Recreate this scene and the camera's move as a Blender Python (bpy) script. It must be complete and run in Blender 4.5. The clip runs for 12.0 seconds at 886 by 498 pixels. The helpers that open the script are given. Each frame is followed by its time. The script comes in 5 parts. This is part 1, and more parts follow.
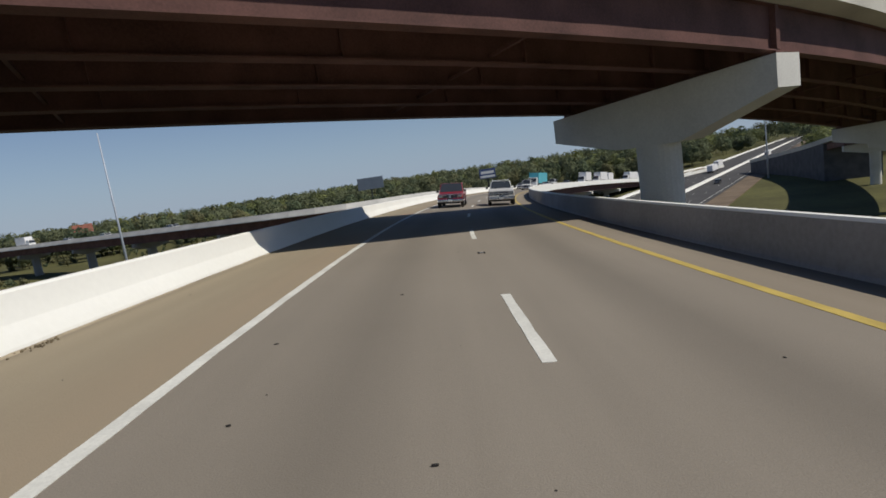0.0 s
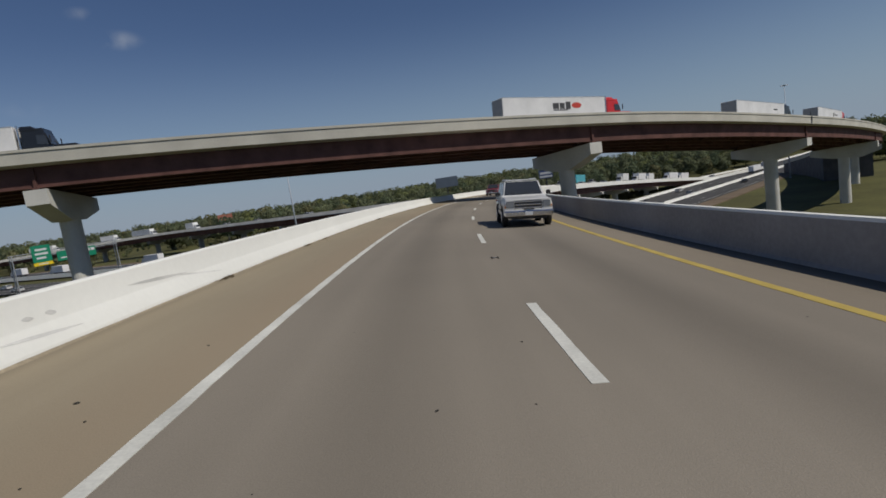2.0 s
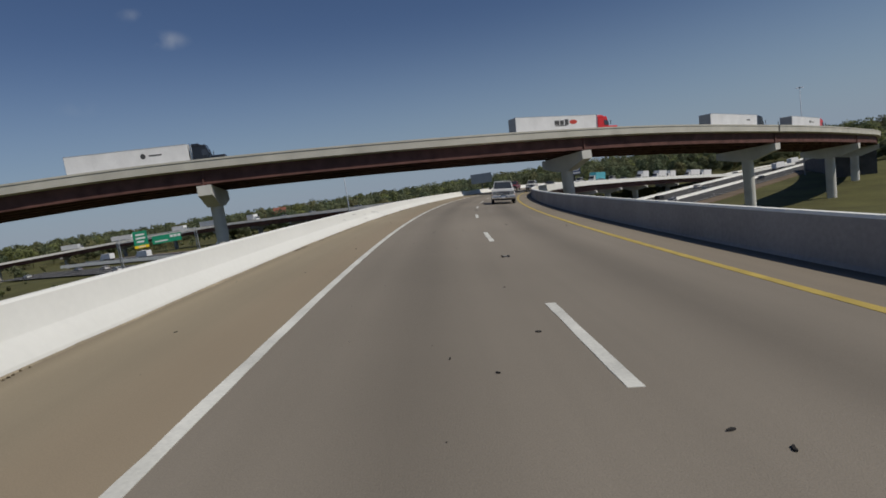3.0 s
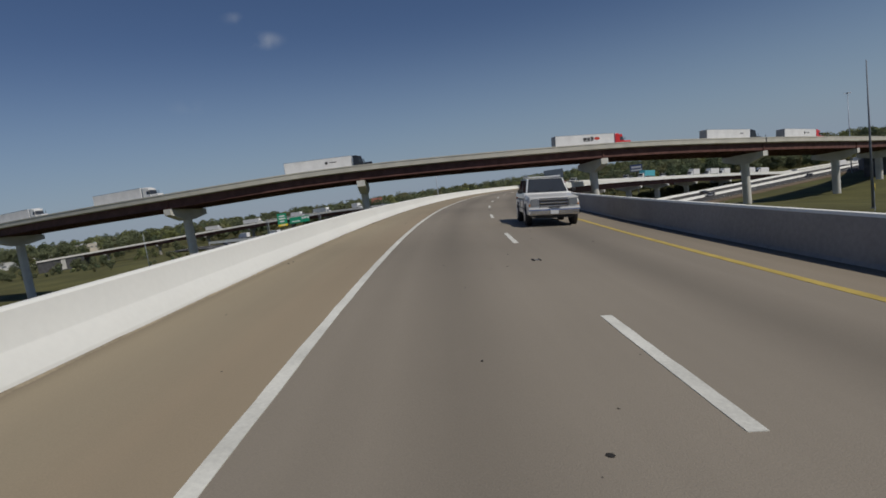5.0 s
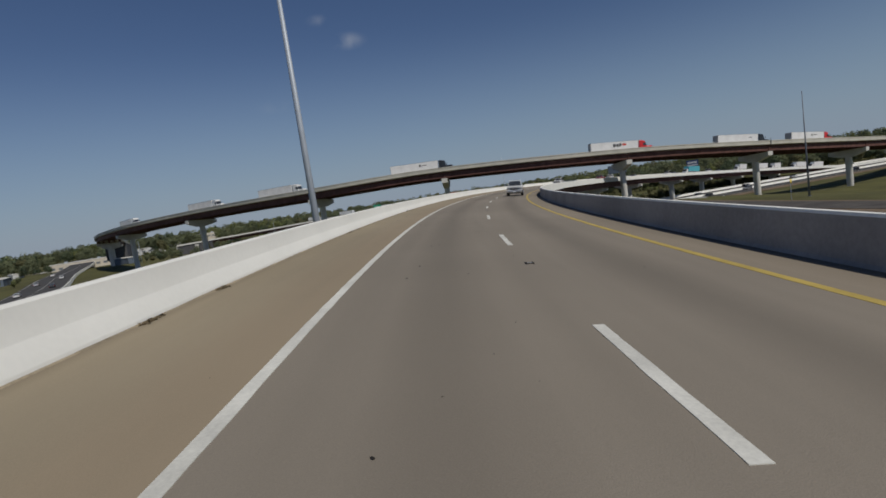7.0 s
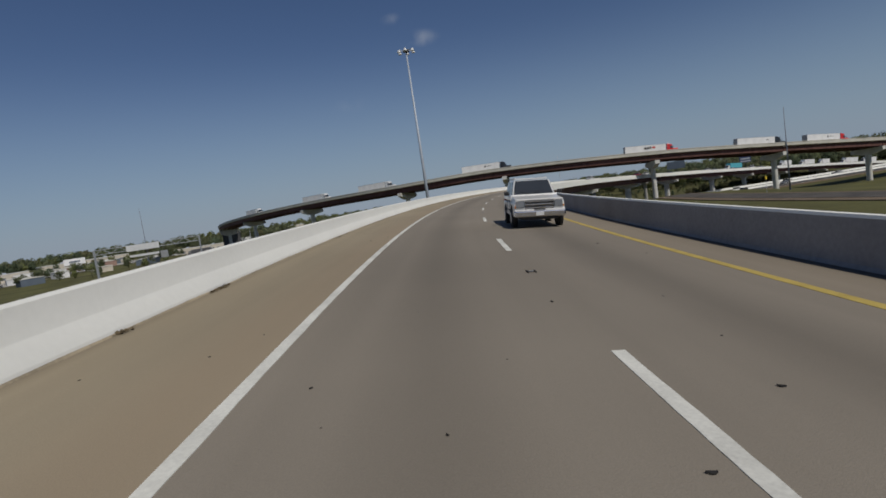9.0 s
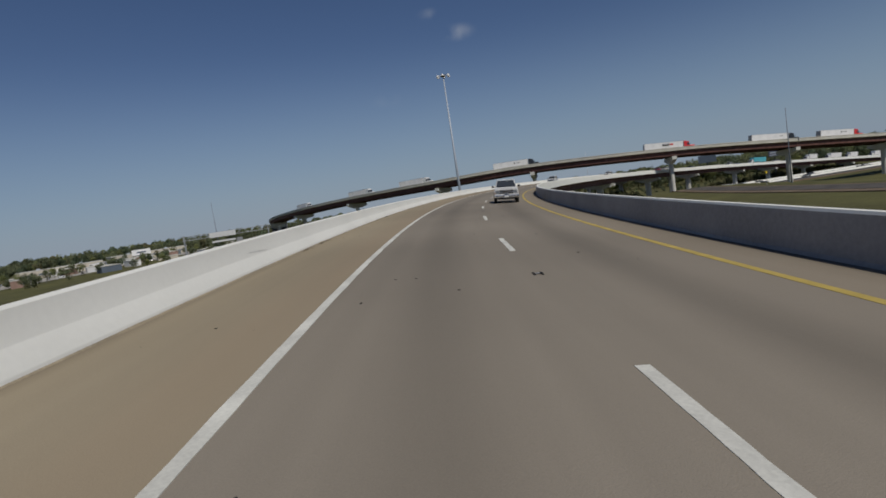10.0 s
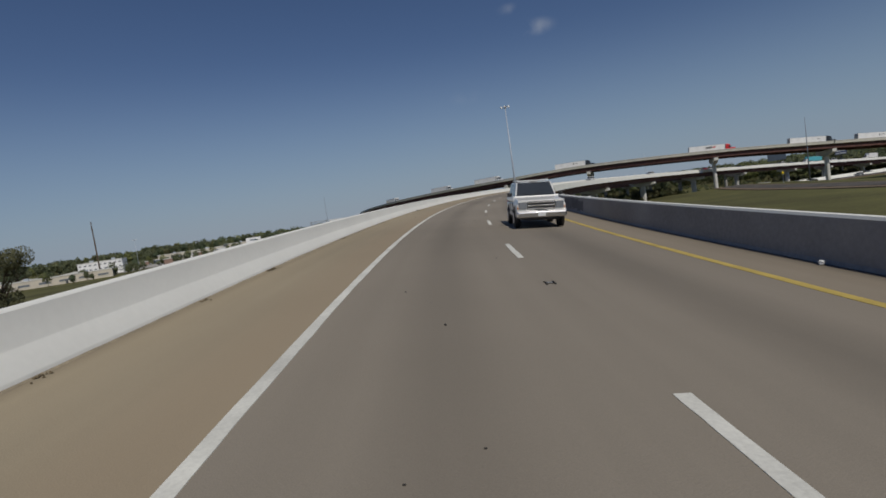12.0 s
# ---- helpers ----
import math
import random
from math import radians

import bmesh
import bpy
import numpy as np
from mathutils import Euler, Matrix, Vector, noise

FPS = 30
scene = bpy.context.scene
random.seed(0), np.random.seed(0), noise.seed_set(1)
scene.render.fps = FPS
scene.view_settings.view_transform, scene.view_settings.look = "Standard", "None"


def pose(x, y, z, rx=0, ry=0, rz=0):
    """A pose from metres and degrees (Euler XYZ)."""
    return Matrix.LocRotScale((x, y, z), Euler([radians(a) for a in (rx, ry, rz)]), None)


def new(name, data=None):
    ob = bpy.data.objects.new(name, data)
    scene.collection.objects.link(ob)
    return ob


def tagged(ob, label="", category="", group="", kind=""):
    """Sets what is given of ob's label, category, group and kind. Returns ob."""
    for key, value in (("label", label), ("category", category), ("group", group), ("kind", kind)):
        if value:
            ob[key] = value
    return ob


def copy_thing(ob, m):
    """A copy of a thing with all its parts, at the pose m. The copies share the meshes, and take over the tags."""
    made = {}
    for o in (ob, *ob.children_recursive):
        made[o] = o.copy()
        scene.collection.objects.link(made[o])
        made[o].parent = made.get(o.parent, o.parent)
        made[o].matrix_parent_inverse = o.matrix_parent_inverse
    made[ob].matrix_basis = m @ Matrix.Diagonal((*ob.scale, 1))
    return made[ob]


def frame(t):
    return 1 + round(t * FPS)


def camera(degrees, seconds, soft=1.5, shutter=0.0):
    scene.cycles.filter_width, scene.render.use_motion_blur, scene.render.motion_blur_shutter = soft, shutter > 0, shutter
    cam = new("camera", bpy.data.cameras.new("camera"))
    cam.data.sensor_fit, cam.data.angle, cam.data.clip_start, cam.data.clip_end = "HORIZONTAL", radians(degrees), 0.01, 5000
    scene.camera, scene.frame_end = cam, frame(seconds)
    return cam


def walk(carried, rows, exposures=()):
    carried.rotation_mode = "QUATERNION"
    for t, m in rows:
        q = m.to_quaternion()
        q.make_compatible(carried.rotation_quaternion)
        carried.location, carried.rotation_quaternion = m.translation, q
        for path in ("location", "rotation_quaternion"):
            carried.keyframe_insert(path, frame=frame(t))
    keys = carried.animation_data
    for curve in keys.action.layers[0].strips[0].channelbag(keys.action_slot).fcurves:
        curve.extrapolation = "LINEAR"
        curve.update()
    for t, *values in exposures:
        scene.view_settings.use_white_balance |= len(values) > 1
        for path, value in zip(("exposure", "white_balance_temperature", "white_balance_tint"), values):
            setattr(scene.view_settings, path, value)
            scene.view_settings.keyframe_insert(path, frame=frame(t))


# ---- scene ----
cam = camera(79.31, 12.0, soft=1.7, shutter=0.0)
# seconds, x, y, z, pitch, roll, yaw of the camera at the back of the car
ROWS = [
    (0.0, 1.054, 0.038, 1.665, -8.187, 8.401, -2.146),
    (0.5, 1.203, -11.818, 1.917, -8.481, 8.577, -0.402),
    (1.0, 1.757, -23.69, 2.135, -7.826, 8.677, 1.723),
    (1.5, 2.696, -35.537, 2.324, -7.718, 8.644, 3.553),
    (2.0, 4.051, -47.937, 2.493, -7.238, 8.505, 5.706),
    (2.5, 5.789, -59.894, 2.624, -7.322, 8.281, 7.681),
    (3.0, 7.967, -71.782, 2.721, -7.121, 8.451, 9.669),
    (3.5, 10.529, -83.472, 2.785, -6.971, 8.34, 11.836),
    (4.0, 13.493, -95.071, 2.819, -6.823, 8.228, 14.001),
    (4.5, 16.856, -106.565, 2.824, -6.678, 8.115, 16.166),
    (5.0, 20.614, -117.94, 2.799, -6.535, 8.001, 18.33),
    (5.5, 24.895, -129.081, 2.731, -6.432, 8.072, 20.513),
    (6.0, 29.563, -140.024, 2.633, -6.204, 8.27, 22.544),
    (6.5, 34.623, -150.844, 2.508, -6.104, 7.995, 24.521),
    (7.0, 40.342, -162.034, 2.345, -5.917, 8.3, 26.467),
    (7.5, 46.122, -172.48, 2.168, -5.763, 8.314, 28.369),
    (8.0, 52.231, -182.736, 1.966, -5.611, 8.328, 30.27),
    (8.5, 58.688, -192.776, 1.739, -5.462, 8.343, 32.171),
    (9.0, 65.486, -202.587, 1.487, -5.316, 8.358, 34.071),
    (9.5, 72.762, -212.396, 1.206, -5.21, 8.222, 36.088),
    (10.0, 79.996, -221.467, 0.915, -5.285, 8.595, 37.977),
    (10.5, 87.588, -230.415, 0.601, -5.155, 8.468, 40.127),
    (11.0, 95.785, -239.364, 0.25, -4.975, 8.294, 42.067),
    (11.5, 104.13, -247.893, -0.118, -4.963, 8.267, 43.722),
    (12.0, 113.102, -256.387, -0.524, -4.418, 8.285, 46.188),
]
walk(cam, [(t, pose(x, y, z, 90 + p, r, w)) for t, x, y, z, p, r, w in ROWS], [(0.0, 0.30), (0.4, 0.24), (0.9, 0.10), (1.4, 0.0), (3.0, -0.05), (5.0, -0.10), (12.0, -0.12)])

# ---------------------------------------------------------------- light
SUN_DIR = Vector((0.80, -0.32, 1.0)).normalized()
world = bpy.data.worlds.new("sky")
scene.world = world
world.use_nodes = True
wn = world.node_tree.nodes
sky = wn.new("ShaderNodeTexSky")
sky.sky_type = "NISHITA"
sky.sun_disc = False
sky.sun_elevation = math.asin(SUN_DIR.z)
sky.sun_rotation = math.atan2(SUN_DIR.x, SUN_DIR.y)
sky.air_density = 1.0
sky.dust_density = 0.05
sky.ozone_density = 3.0
wn["Background"].inputs[1].default_value = 0.046
wl = world.node_tree.links
wco = wn.new("ShaderNodeTexCoord")
sep = wn.new("ShaderNodeSeparateXYZ")
wl.new(wco.outputs["Generated"], sep.inputs[0])
low_air = wn.new("ShaderNodeMapRange")
low_air.interpolation_type = "SMOOTHSTEP"
low_air.inputs[1].default_value, low_air.inputs[2].default_value = -0.05, 0.30
low_air.inputs[3].default_value, low_air.inputs[4].default_value = 0.85, 0.0
wl.new(sep.outputs[2], low_air.inputs[0])
blend = wn.new("ShaderNodeMix")
blend.data_type = "RGBA"
wl.new(low_air.outputs[0], blend.inputs[0])
deep = wn.new("ShaderNodeHueSaturation")
deep.inputs["Saturation"].default_value = 1.13
wl.new(sky.outputs[0], deep.inputs["Color"])
violet = wn.new("ShaderNodeMix")
violet.data_type, violet.blend_type = "RGBA", "MULTIPLY"
violet.inputs[0].default_value = 1.0
violet.inputs[7].default_value = (1.14, 1.0, 1.08, 1)
wl.new(deep.outputs[0], violet.inputs[6])
wl.new(violet.outputs[2], blend.inputs[6])
blend.inputs[7].default_value = (4.5, 6.5, 8.9, 1)
# two small fair-weather wisps
cloud_out = blend.outputs[2]
for direction, size, amount in (((-0.676, 1.0, 0.355), 0.026, 0.42), ((-0.742, 1.0, 0.415), 0.018, 0.22), ((-0.90, 1.0, 0.26), 0.026, 0.08)):
    d = Vector(direction).normalized()
    away = wn.new("ShaderNodeVectorMath")
    away.operation = "SUBTRACT"
    away.inputs[1].default_value = d
    flat = wn.new("ShaderNodeVectorMath")
    flat.operation = "MULTIPLY"
    flat.inputs[1].default_value = (1, 1, 2.4)
    wl.new(away.outputs[0], flat.inputs[0])
    dot_ = wn.new("ShaderNodeVectorMath")
    dot_.operation = "LENGTH"
    wl.new(flat.outputs[0], dot_.inputs[0])
    nz = wn.new("ShaderNodeTexNoise")
    nz.inputs["Scale"].default_value, nz.inputs["Detail"].default_value = 24, 3
    wl.new(wco.outputs["Generated"], nz.inputs["Vector"])
    nrm = wn.new("ShaderNodeVectorMath")
    nrm.operation = "NORMALIZE"
    wl.new(wco.outputs["Generated"], nrm.inputs[0])
    wl.new(nrm.outputs[0], away.inputs[0])
    fall = wn.new("ShaderNodeMapRange")
    fall.interpolation_type = "SMOOTHSTEP"
    fall.inputs[1].default_value, fall.inputs[2].default_value = 0.0, size * 1.6
    fall.inputs[3].default_value, fall.inputs[4].default_value = 1.0, 0.0
    wl.new(dot_.outputs["Value"], fall.inputs[0])
    nr = wn.new("ShaderNodeMapRange")
    nr.inputs[1].default_value, nr.inputs[2].default_value = 0.38, 0.72
    wl.new(nz.outputs[0], nr.inputs[0])
    mul = wn.new("ShaderNodeMath")
    mul.operation = "MULTIPLY"
    wl.new(fall.outputs[0], mul.inputs[0])
    wl.new(nr.outputs[0], mul.inputs[1])
    mul2 = wn.new("ShaderNodeMath")
    mul2.operation = "MULTIPLY"
    mul2.inputs[1].default_value = amount
    wl.new(mul.outputs[0], mul2.inputs[0])
    cm = wn.new("ShaderNodeMix")
    cm.data_type = "RGBA"
    wl.new(mul2.outputs[0], cm.inputs[0])
    wl.new(cloud_out, cm.inputs[6])
    cm.inputs[7].default_value = (9.5, 10.0, 10.8, 1)
    cloud_out = cm.outputs[2]
wl.new(cloud_out, wn["Background"].inputs[0])
sun_data = bpy.data.lights.new("sun", "SUN")
sun_data.energy, sun_data.angle, sun_data.color = 2.95, radians(0.53), (1.0, 0.94, 0.85)
sun = new("sun", sun_data)
sun.rotation_mode = "QUATERNION"
sun.rotation_quaternion = SUN_DIR.to_track_quat("Z", "Y")
scene.view_settings.exposure = 0.0


# ---------------------------------------------------------------- materials
def material(name, base, rough=0.8, metal=0.0, vary=0.12, big=0.25, small=30.0, bump=0.0, tint=None, island=False, spec=0.3):
    """Two scales of mottling on a base colour, with a fine bump."""
    m = bpy.data.materials.new(name)
    m.use_nodes = True
    n, l = m.node_tree.nodes, m.node_tree.links
    b = n["Principled BSDF"]
    b.inputs["Roughness"].default_value = rough
    b.inputs["Metallic"].default_value = metal
    b.inputs["Specular IOR Level"].default_value = spec
    co = n.new("ShaderNodeTexCoord")
    n1, n2 = n.new("ShaderNodeTexNoise"), n.new("ShaderNodeTexNoise")
    n1.inputs["Scale"].default_value, n1.inputs["Detail"].default_value = big, 6
    n2.inputs["Scale"].default_value, n2.inputs["Detail"].default_value = small, 4
    for q in (n1, n2):
        l.new(co.outputs["Object"], q.inputs["Vector"])
    mix = n.new("ShaderNodeMath")
    mix.operation = "MULTIPLY_ADD"
    l.new(n2.outputs[0], mix.inputs[0])
    mix.inputs[1].default_value = 0.5
    l.new(n1.outputs[0], mix.inputs[2])
    ramp = n.new("ShaderNodeValToRGB")
    e = ramp.color_ramp.elements
    dark = tint or tuple(c * (1 - 2 * vary) for c in base)
    e[0].position, e[0].color = 0.45, (*dark, 1)
    e[1].position, e[1].color = 1.05, (*[min(1, c * (1 + vary)) for c in base], 1)
    l.new(mix.outputs[0], ramp.inputs[0])
    out = ramp.outputs[0]
    if island:
        geo = n.new("ShaderNodeNewGeometry")
        hs = n.new("ShaderNodeHueSaturation")
        mr = n.new("ShaderNodeMapRange")
        l.new(geo.outputs["Random Per Island"], mr.inputs[0])
        mr.inputs[3].default_value, mr.inputs[4].default_value = 0.86, 1.14
        l.new(mr.outputs[0], hs.inputs["Value"])
        l.new(out, hs.inputs["Color"])
        out = hs.outputs[0]
    l.new(out, b.inputs["Base Color"])
    if bump:
        bp = n.new("ShaderNodeBump")
        bp.inputs["Strength"].default_value, bp.inputs["Distance"].default_value = bump, 0.02
        l.new(n2.outputs[0], bp.inputs["Height"])
        l.new(bp.outputs[0], b.inputs["Normal"])
    return m


def plain(name, base, rough=0.5, metal=0.0, coat=0.0, spec=0.5):
    m = material(name, base, rough, metal, 0.05, 1.5, 40.0, spec=spec)
    m.node_tree.nodes["Principled BSDF"].inputs["Coat Weight"].default_value = coat
    return m


M = {}


def road_material(name, base, centres, rough=0.88, warm=None):
    """Concrete with grain, blotches drawn out along the road and darker strips at given offsets, oil-worn ones down the
    lane centres.
    """
    m = material(name, base, rough, 0, 0.10, 0.08, 75, 0.25)
    n, l = m.node_tree.nodes, m.node_tree.links
    uv = n.new("ShaderNodeUVMap")
    sep_ = n.new("ShaderNodeSeparateXYZ")
    l.new(uv.outputs[0], sep_.inputs[0])
    mp = n.new("ShaderNodeMapping")
    mp.inputs["Scale"].default_value = (1.6, 0.07, 1)
    l.new(uv.outputs[0], mp.inputs[0])
    streak = n.new("ShaderNodeTexNoise")
    streak.inputs["Scale"].default_value, streak.inputs["Detail"].default_value = 1.3, 7
    l.new(mp.outputs[0], streak.inputs["Vector"])
    total = None
    for c, w, k in centres:
        sub = n.new("ShaderNodeMath")
        sub.operation = "SUBTRACT"
        sub.inputs[1].default_value = c
        l.new(sep_.outputs[0], sub.inputs[0])
        ab = n.new("ShaderNodeMath")
        ab.operation = "ABSOLUTE"
        l.new(sub.outputs[0], ab.inputs[0])
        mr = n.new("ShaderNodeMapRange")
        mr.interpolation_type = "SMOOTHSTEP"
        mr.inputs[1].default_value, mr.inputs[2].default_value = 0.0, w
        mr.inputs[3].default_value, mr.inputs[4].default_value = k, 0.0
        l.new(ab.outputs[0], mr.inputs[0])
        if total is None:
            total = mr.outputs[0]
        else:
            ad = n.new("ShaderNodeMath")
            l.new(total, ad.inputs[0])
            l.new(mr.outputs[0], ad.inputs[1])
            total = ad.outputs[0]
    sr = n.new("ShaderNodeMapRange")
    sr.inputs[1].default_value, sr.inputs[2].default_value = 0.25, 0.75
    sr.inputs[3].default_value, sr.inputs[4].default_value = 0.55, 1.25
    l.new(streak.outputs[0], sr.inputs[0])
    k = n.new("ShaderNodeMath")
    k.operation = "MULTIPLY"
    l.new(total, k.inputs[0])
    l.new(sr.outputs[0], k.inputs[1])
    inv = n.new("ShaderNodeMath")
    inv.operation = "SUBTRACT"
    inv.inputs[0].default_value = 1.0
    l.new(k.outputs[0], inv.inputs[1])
    st = n.new("ShaderNodeMapRange")
    st.inputs[3].default_value, st.inputs[4].default_value = 0.90, 1.10
    l.new(streak.outputs[0], st.inputs[0])
    val = n.new("ShaderNodeMath")
    val.operation = "MULTIPLY"
    l.new(inv.outputs[0], val.inputs[0])
    l.new(st.outputs[0], val.inputs[1])
    hs = n.new("ShaderNodeHueSaturation")
    b = n["Principled BSDF"]
    l.new(b.inputs["Base Color"].links[0].from_socket, hs.inputs["Color"])
    l.new(val.outputs[0], hs.inputs["Value"])
    l.new(hs.outputs[0], b.inputs["Base Color"])
    if warm:
        # a band of rust-tinted dust, broken up along the road
        c, w, colour = warm
        sub = n.new("ShaderNodeMath")
        sub.operation = "SUBTRACT"
        sub.inputs[1].default_value = c
        l.new(sep_.outputs[0], sub.inputs[0])
        ab = n.new("ShaderNodeMath")
        ab.operation = "ABSOLUTE"
        l.new(sub.outputs[0], ab.inputs[0])
        band = n.new("ShaderNodeMapRange")
        band.interpolation_type = "SMOOTHSTEP"
        band.inputs[1].default_value, band.inputs[2].default_value = 0.0, w
        band.inputs[3].default_value, band.inputs[4].default_value = 0.38, 0.0
        l.new(ab.outputs[0], band.inputs[0])
        part_ = n.new("ShaderNodeMath")
        part_.operation = "MULTIPLY"
        l.new(band.outputs[0], part_.inputs[0])
        l.new(sr.outputs[0], part_.inputs[1])
        dusty = n.new("ShaderNodeMix")
        dusty.data_type = "RGBA"
        l.new(part_.outputs[0], dusty.inputs[0])
        l.new(hs.outputs[0], dusty.inputs[6])
        dusty.inputs[7].default_value = (*colour, 1)
        l.new(dusty.outputs[2], b.inputs["Base Color"])
    return m


M["lane"] = road_material("lane_concrete", (0.250, 0.219, 0.174), ((0.05, 1.0, 0.20), (3.85, 1.0, 0.24), (-1.05, 0.4, 0.05)))
M["shoulder"] = road_material("shoulder_concrete", (0.31, 0.26, 0.179), ((-4.36, 0.35, 0.25),), 0.92, (-2.1, 1.3, (0.30, 0.225, 0.150)))
# dark strip at 7.15 paints in the inner barrier's shadow at its foot
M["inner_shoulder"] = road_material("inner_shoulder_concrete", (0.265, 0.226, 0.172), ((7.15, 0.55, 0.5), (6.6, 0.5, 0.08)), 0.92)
M["white_line"] = material("white_road_paint", (0.66, 0.655, 0.59), 0.75, 0, 0.14, 1.2, 26, 0.15)
M["yellow_line"] = material("yellow_road_paint", (0.50, 0.375, 0.10), 0.7, 0, 0.12, 2.0, 30, 0.15)
M["barrier"] = material("coated_concrete_barrier", (0.81, 0.81, 0.755), 0.9, 0, 0.03, 0.35, 9, 0.08)
# darker than the other side: shade on the road face put into the colour
M["shaded_barrier"] = material("shaded_concrete_barrier", (0.31, 0.30, 0.295), 0.9, 0, 0.14, 0.35, 9, 0.2)
M["concrete"] = material("grey_concrete", (0.62, 0.61, 0.56), 0.9, 0, 0.10, 0.3, 10, 0.2)
M["old_parapet"] = material("weathered_grey_parapet", (0.52, 0.51, 0.47), 0.9, 0, 0.12, 0.3, 10, 0.2)
M["dull_concrete"] = material("dull_weathered_concrete", (0.34, 0.33, 0.30), 0.9, 0, 0.12, 0.3, 10, 0.2)
M["parapet"] = material("pale_concrete_parapet", (0.55, 0.53, 0.46), 0.9, 0, 0.10, 0.3, 10, 0.2)
M["steel"] = material("weathering_steel", (0.136, 0.066, 0.055), 0.75, 0.0, 0.25, 0.6, 14, 0.1)
M["grass"] = material("grass", (0.108, 0.106, 0.042), 0.95, 0, 0.3, 0.05, 1.3, 0.0, tint=(0.062, 0.060, 0.030), spec=0.1)
M["asphalt"] = material("asphalt", (0.075, 0.073, 0.07), 0.9, 0, 0.15, 0.1, 10, 0.1)
M["worn_asphalt"] = material("worn_asphalt", (0.095, 0.086, 0.075), 0.92, 0, 0.25, 0.25, 10, 0.1)
# dark base colour stands in for the shade on the retaining walls
M["shaded_wall"] = material("shade_darkened_concrete", (0.105, 0.105, 0.11), 0.9, 0, 0.2, 0.4, 8, 0.2)
M["leaf"] = material("leaves", (0.172, 0.192, 0.108), 0.9, 0, 0.2, 0.04, 0.25, island=True, spec=0.1)
ln, ll = M["leaf"].node_tree.nodes, M["leaf"].node_tree.links
# each tree has a tone of its own: fresh green, dull olive or still bare and brownish
tone = ln.new("ShaderNodeAttribute")
tone.attribute_name = "tone"
tone_mix = ln.new("ShaderNodeMix")
tone_mix.data_type, tone_mix.blend_type = "RGBA", "MULTIPLY"
tone_mix.inputs[0].default_value = 1.0
ll.new(ln["Principled BSDF"].inputs["Base Color"].links[0].from_socket, tone_mix.inputs[6])
ll.new(tone.outputs["Color"], tone_mix.inputs[7])
ll.new(tone_mix.outputs[2], ln["Principled BSDF"].inputs["Base Color"])
thin = ln.new("ShaderNodeBsdfTranslucent")
ll.new(ln["Principled BSDF"].inputs["Base Color"].links[0].from_socket, thin.inputs[0])
both = ln.new("ShaderNodeMixShader")
both.inputs[0].default_value = 0.35
ll.new(ln["Principled BSDF"].outputs[0], both.inputs[1])
ll.new(thin.outputs[0], both.inputs[2])
ll.new(both.outputs[0], ln["Material Output"].inputs[0])
M["bark"] = material("bark", (0.12, 0.09, 0.065), 0.95, 0, 0.2, 1.0, 12)
M["galv"] = plain("galvanised_steel", (0.42, 0.465, 0.52), 0.55, 0.2)
M["dull_galv"] = plain("dull_galvanised_steel", (0.33, 0.35, 0.37), 0.6, 0.3)
M["pole_grey"] = plain("weathered_grey_blue_pole", (0.17, 0.19, 0.22), 0.6, 0.1)
M["dark_steel"] = plain("dark_pole_steel", (0.07, 0.075, 0.08), 0.6, 0.2)
M["dirt"] = material("bare_soil", (0.18, 0.135, 0.09), 0.95, 0, 0.2, 0.2, 6)
M["glass"] = plain("dark_glass", (0.04, 0.045, 0.05), 0.07, 0.0, spec=0.9)
M["far_glass"] = plain("sky_lit_glass", (0.16, 0.18, 0.20), 0.3)
M["tyre"] = plain("tyre_rubber", (0.02, 0.02, 0.02), 0.85)
M["rim"] = plain("alloy_rim", (0.45, 0.45, 0.46), 0.35, 0.8)
M["chrome"] = plain("chrome", (0.62, 0.62, 0.63), 0.18, 1.0)
M["black_plastic"] = plain("black_plastic", (0.018, 0.018, 0.019), 0.6)
M["lamp_glass"] = plain("headlight_lens", (0.22, 0.24, 0.26), 0.1, 0.2, 0.5)
M["amber"] = plain("amber_lens", (0.6, 0.22, 0.03), 0.25)
M["red_lens"] = plain("red_lens", (0.35, 0.02, 0.02), 0.25)
M["pale"] = plain("pale_painted_metal", (0.62, 0.63, 0.63), 0.5)
M["white_paint"] = plain("white_car_paint", (0.70, 0.70, 0.68), 0.3, 0.0, 0.5)
M["black_paint"] = plain("black_car_paint", (0.015, 0.016, 0.018), 0.3, 0.0, 0.5)
M["silver"] = plain("silver_car_paint", (0.36, 0.37, 0.38), 0.35, 0.5, 0.4)
M["crimson"] = plain("dark_red_car_paint", (0.30, 0.018, 0.03), 0.3, 0.0, 0.6)
M["red_paint"] = plain("bright_red_truck_paint", (0.60, 0.02, 0.02), 0.35, 0.0, 0.5)
M["trailer"] = material("white_trailer_panels", (0.78, 0.78, 0.77), 0.45, 0, 0.06, 0.6, 8)
M["grey_door"] = material("grey_panel", (0.30, 0.31, 0.32), 0.55, 0.2, 0.1, 0.8, 10)
M["logo_grey"] = plain("charcoal_lettering", (0.06, 0.06, 0.06), 0.5)
M["logo_red"] = plain("red_emblem", (0.55, 0.06, 0.04), 0.5)
M["teal"] = material("teal_box", (0.10, 0.42, 0.50), 0.5, 0, 0.06, 0.5, 8)
M["sign_green"] = plain("green_sign_face", (0.01, 0.22, 0.12), 0.4)
M["sign_yellow"] = plain("yellow_sign_face", (0.75, 0.55, 0.02), 0.4)
M["slate"] = material("slate_panel", (0.12, 0.15, 0.19), 0.6, 0, 0.08, 0.3, 6)
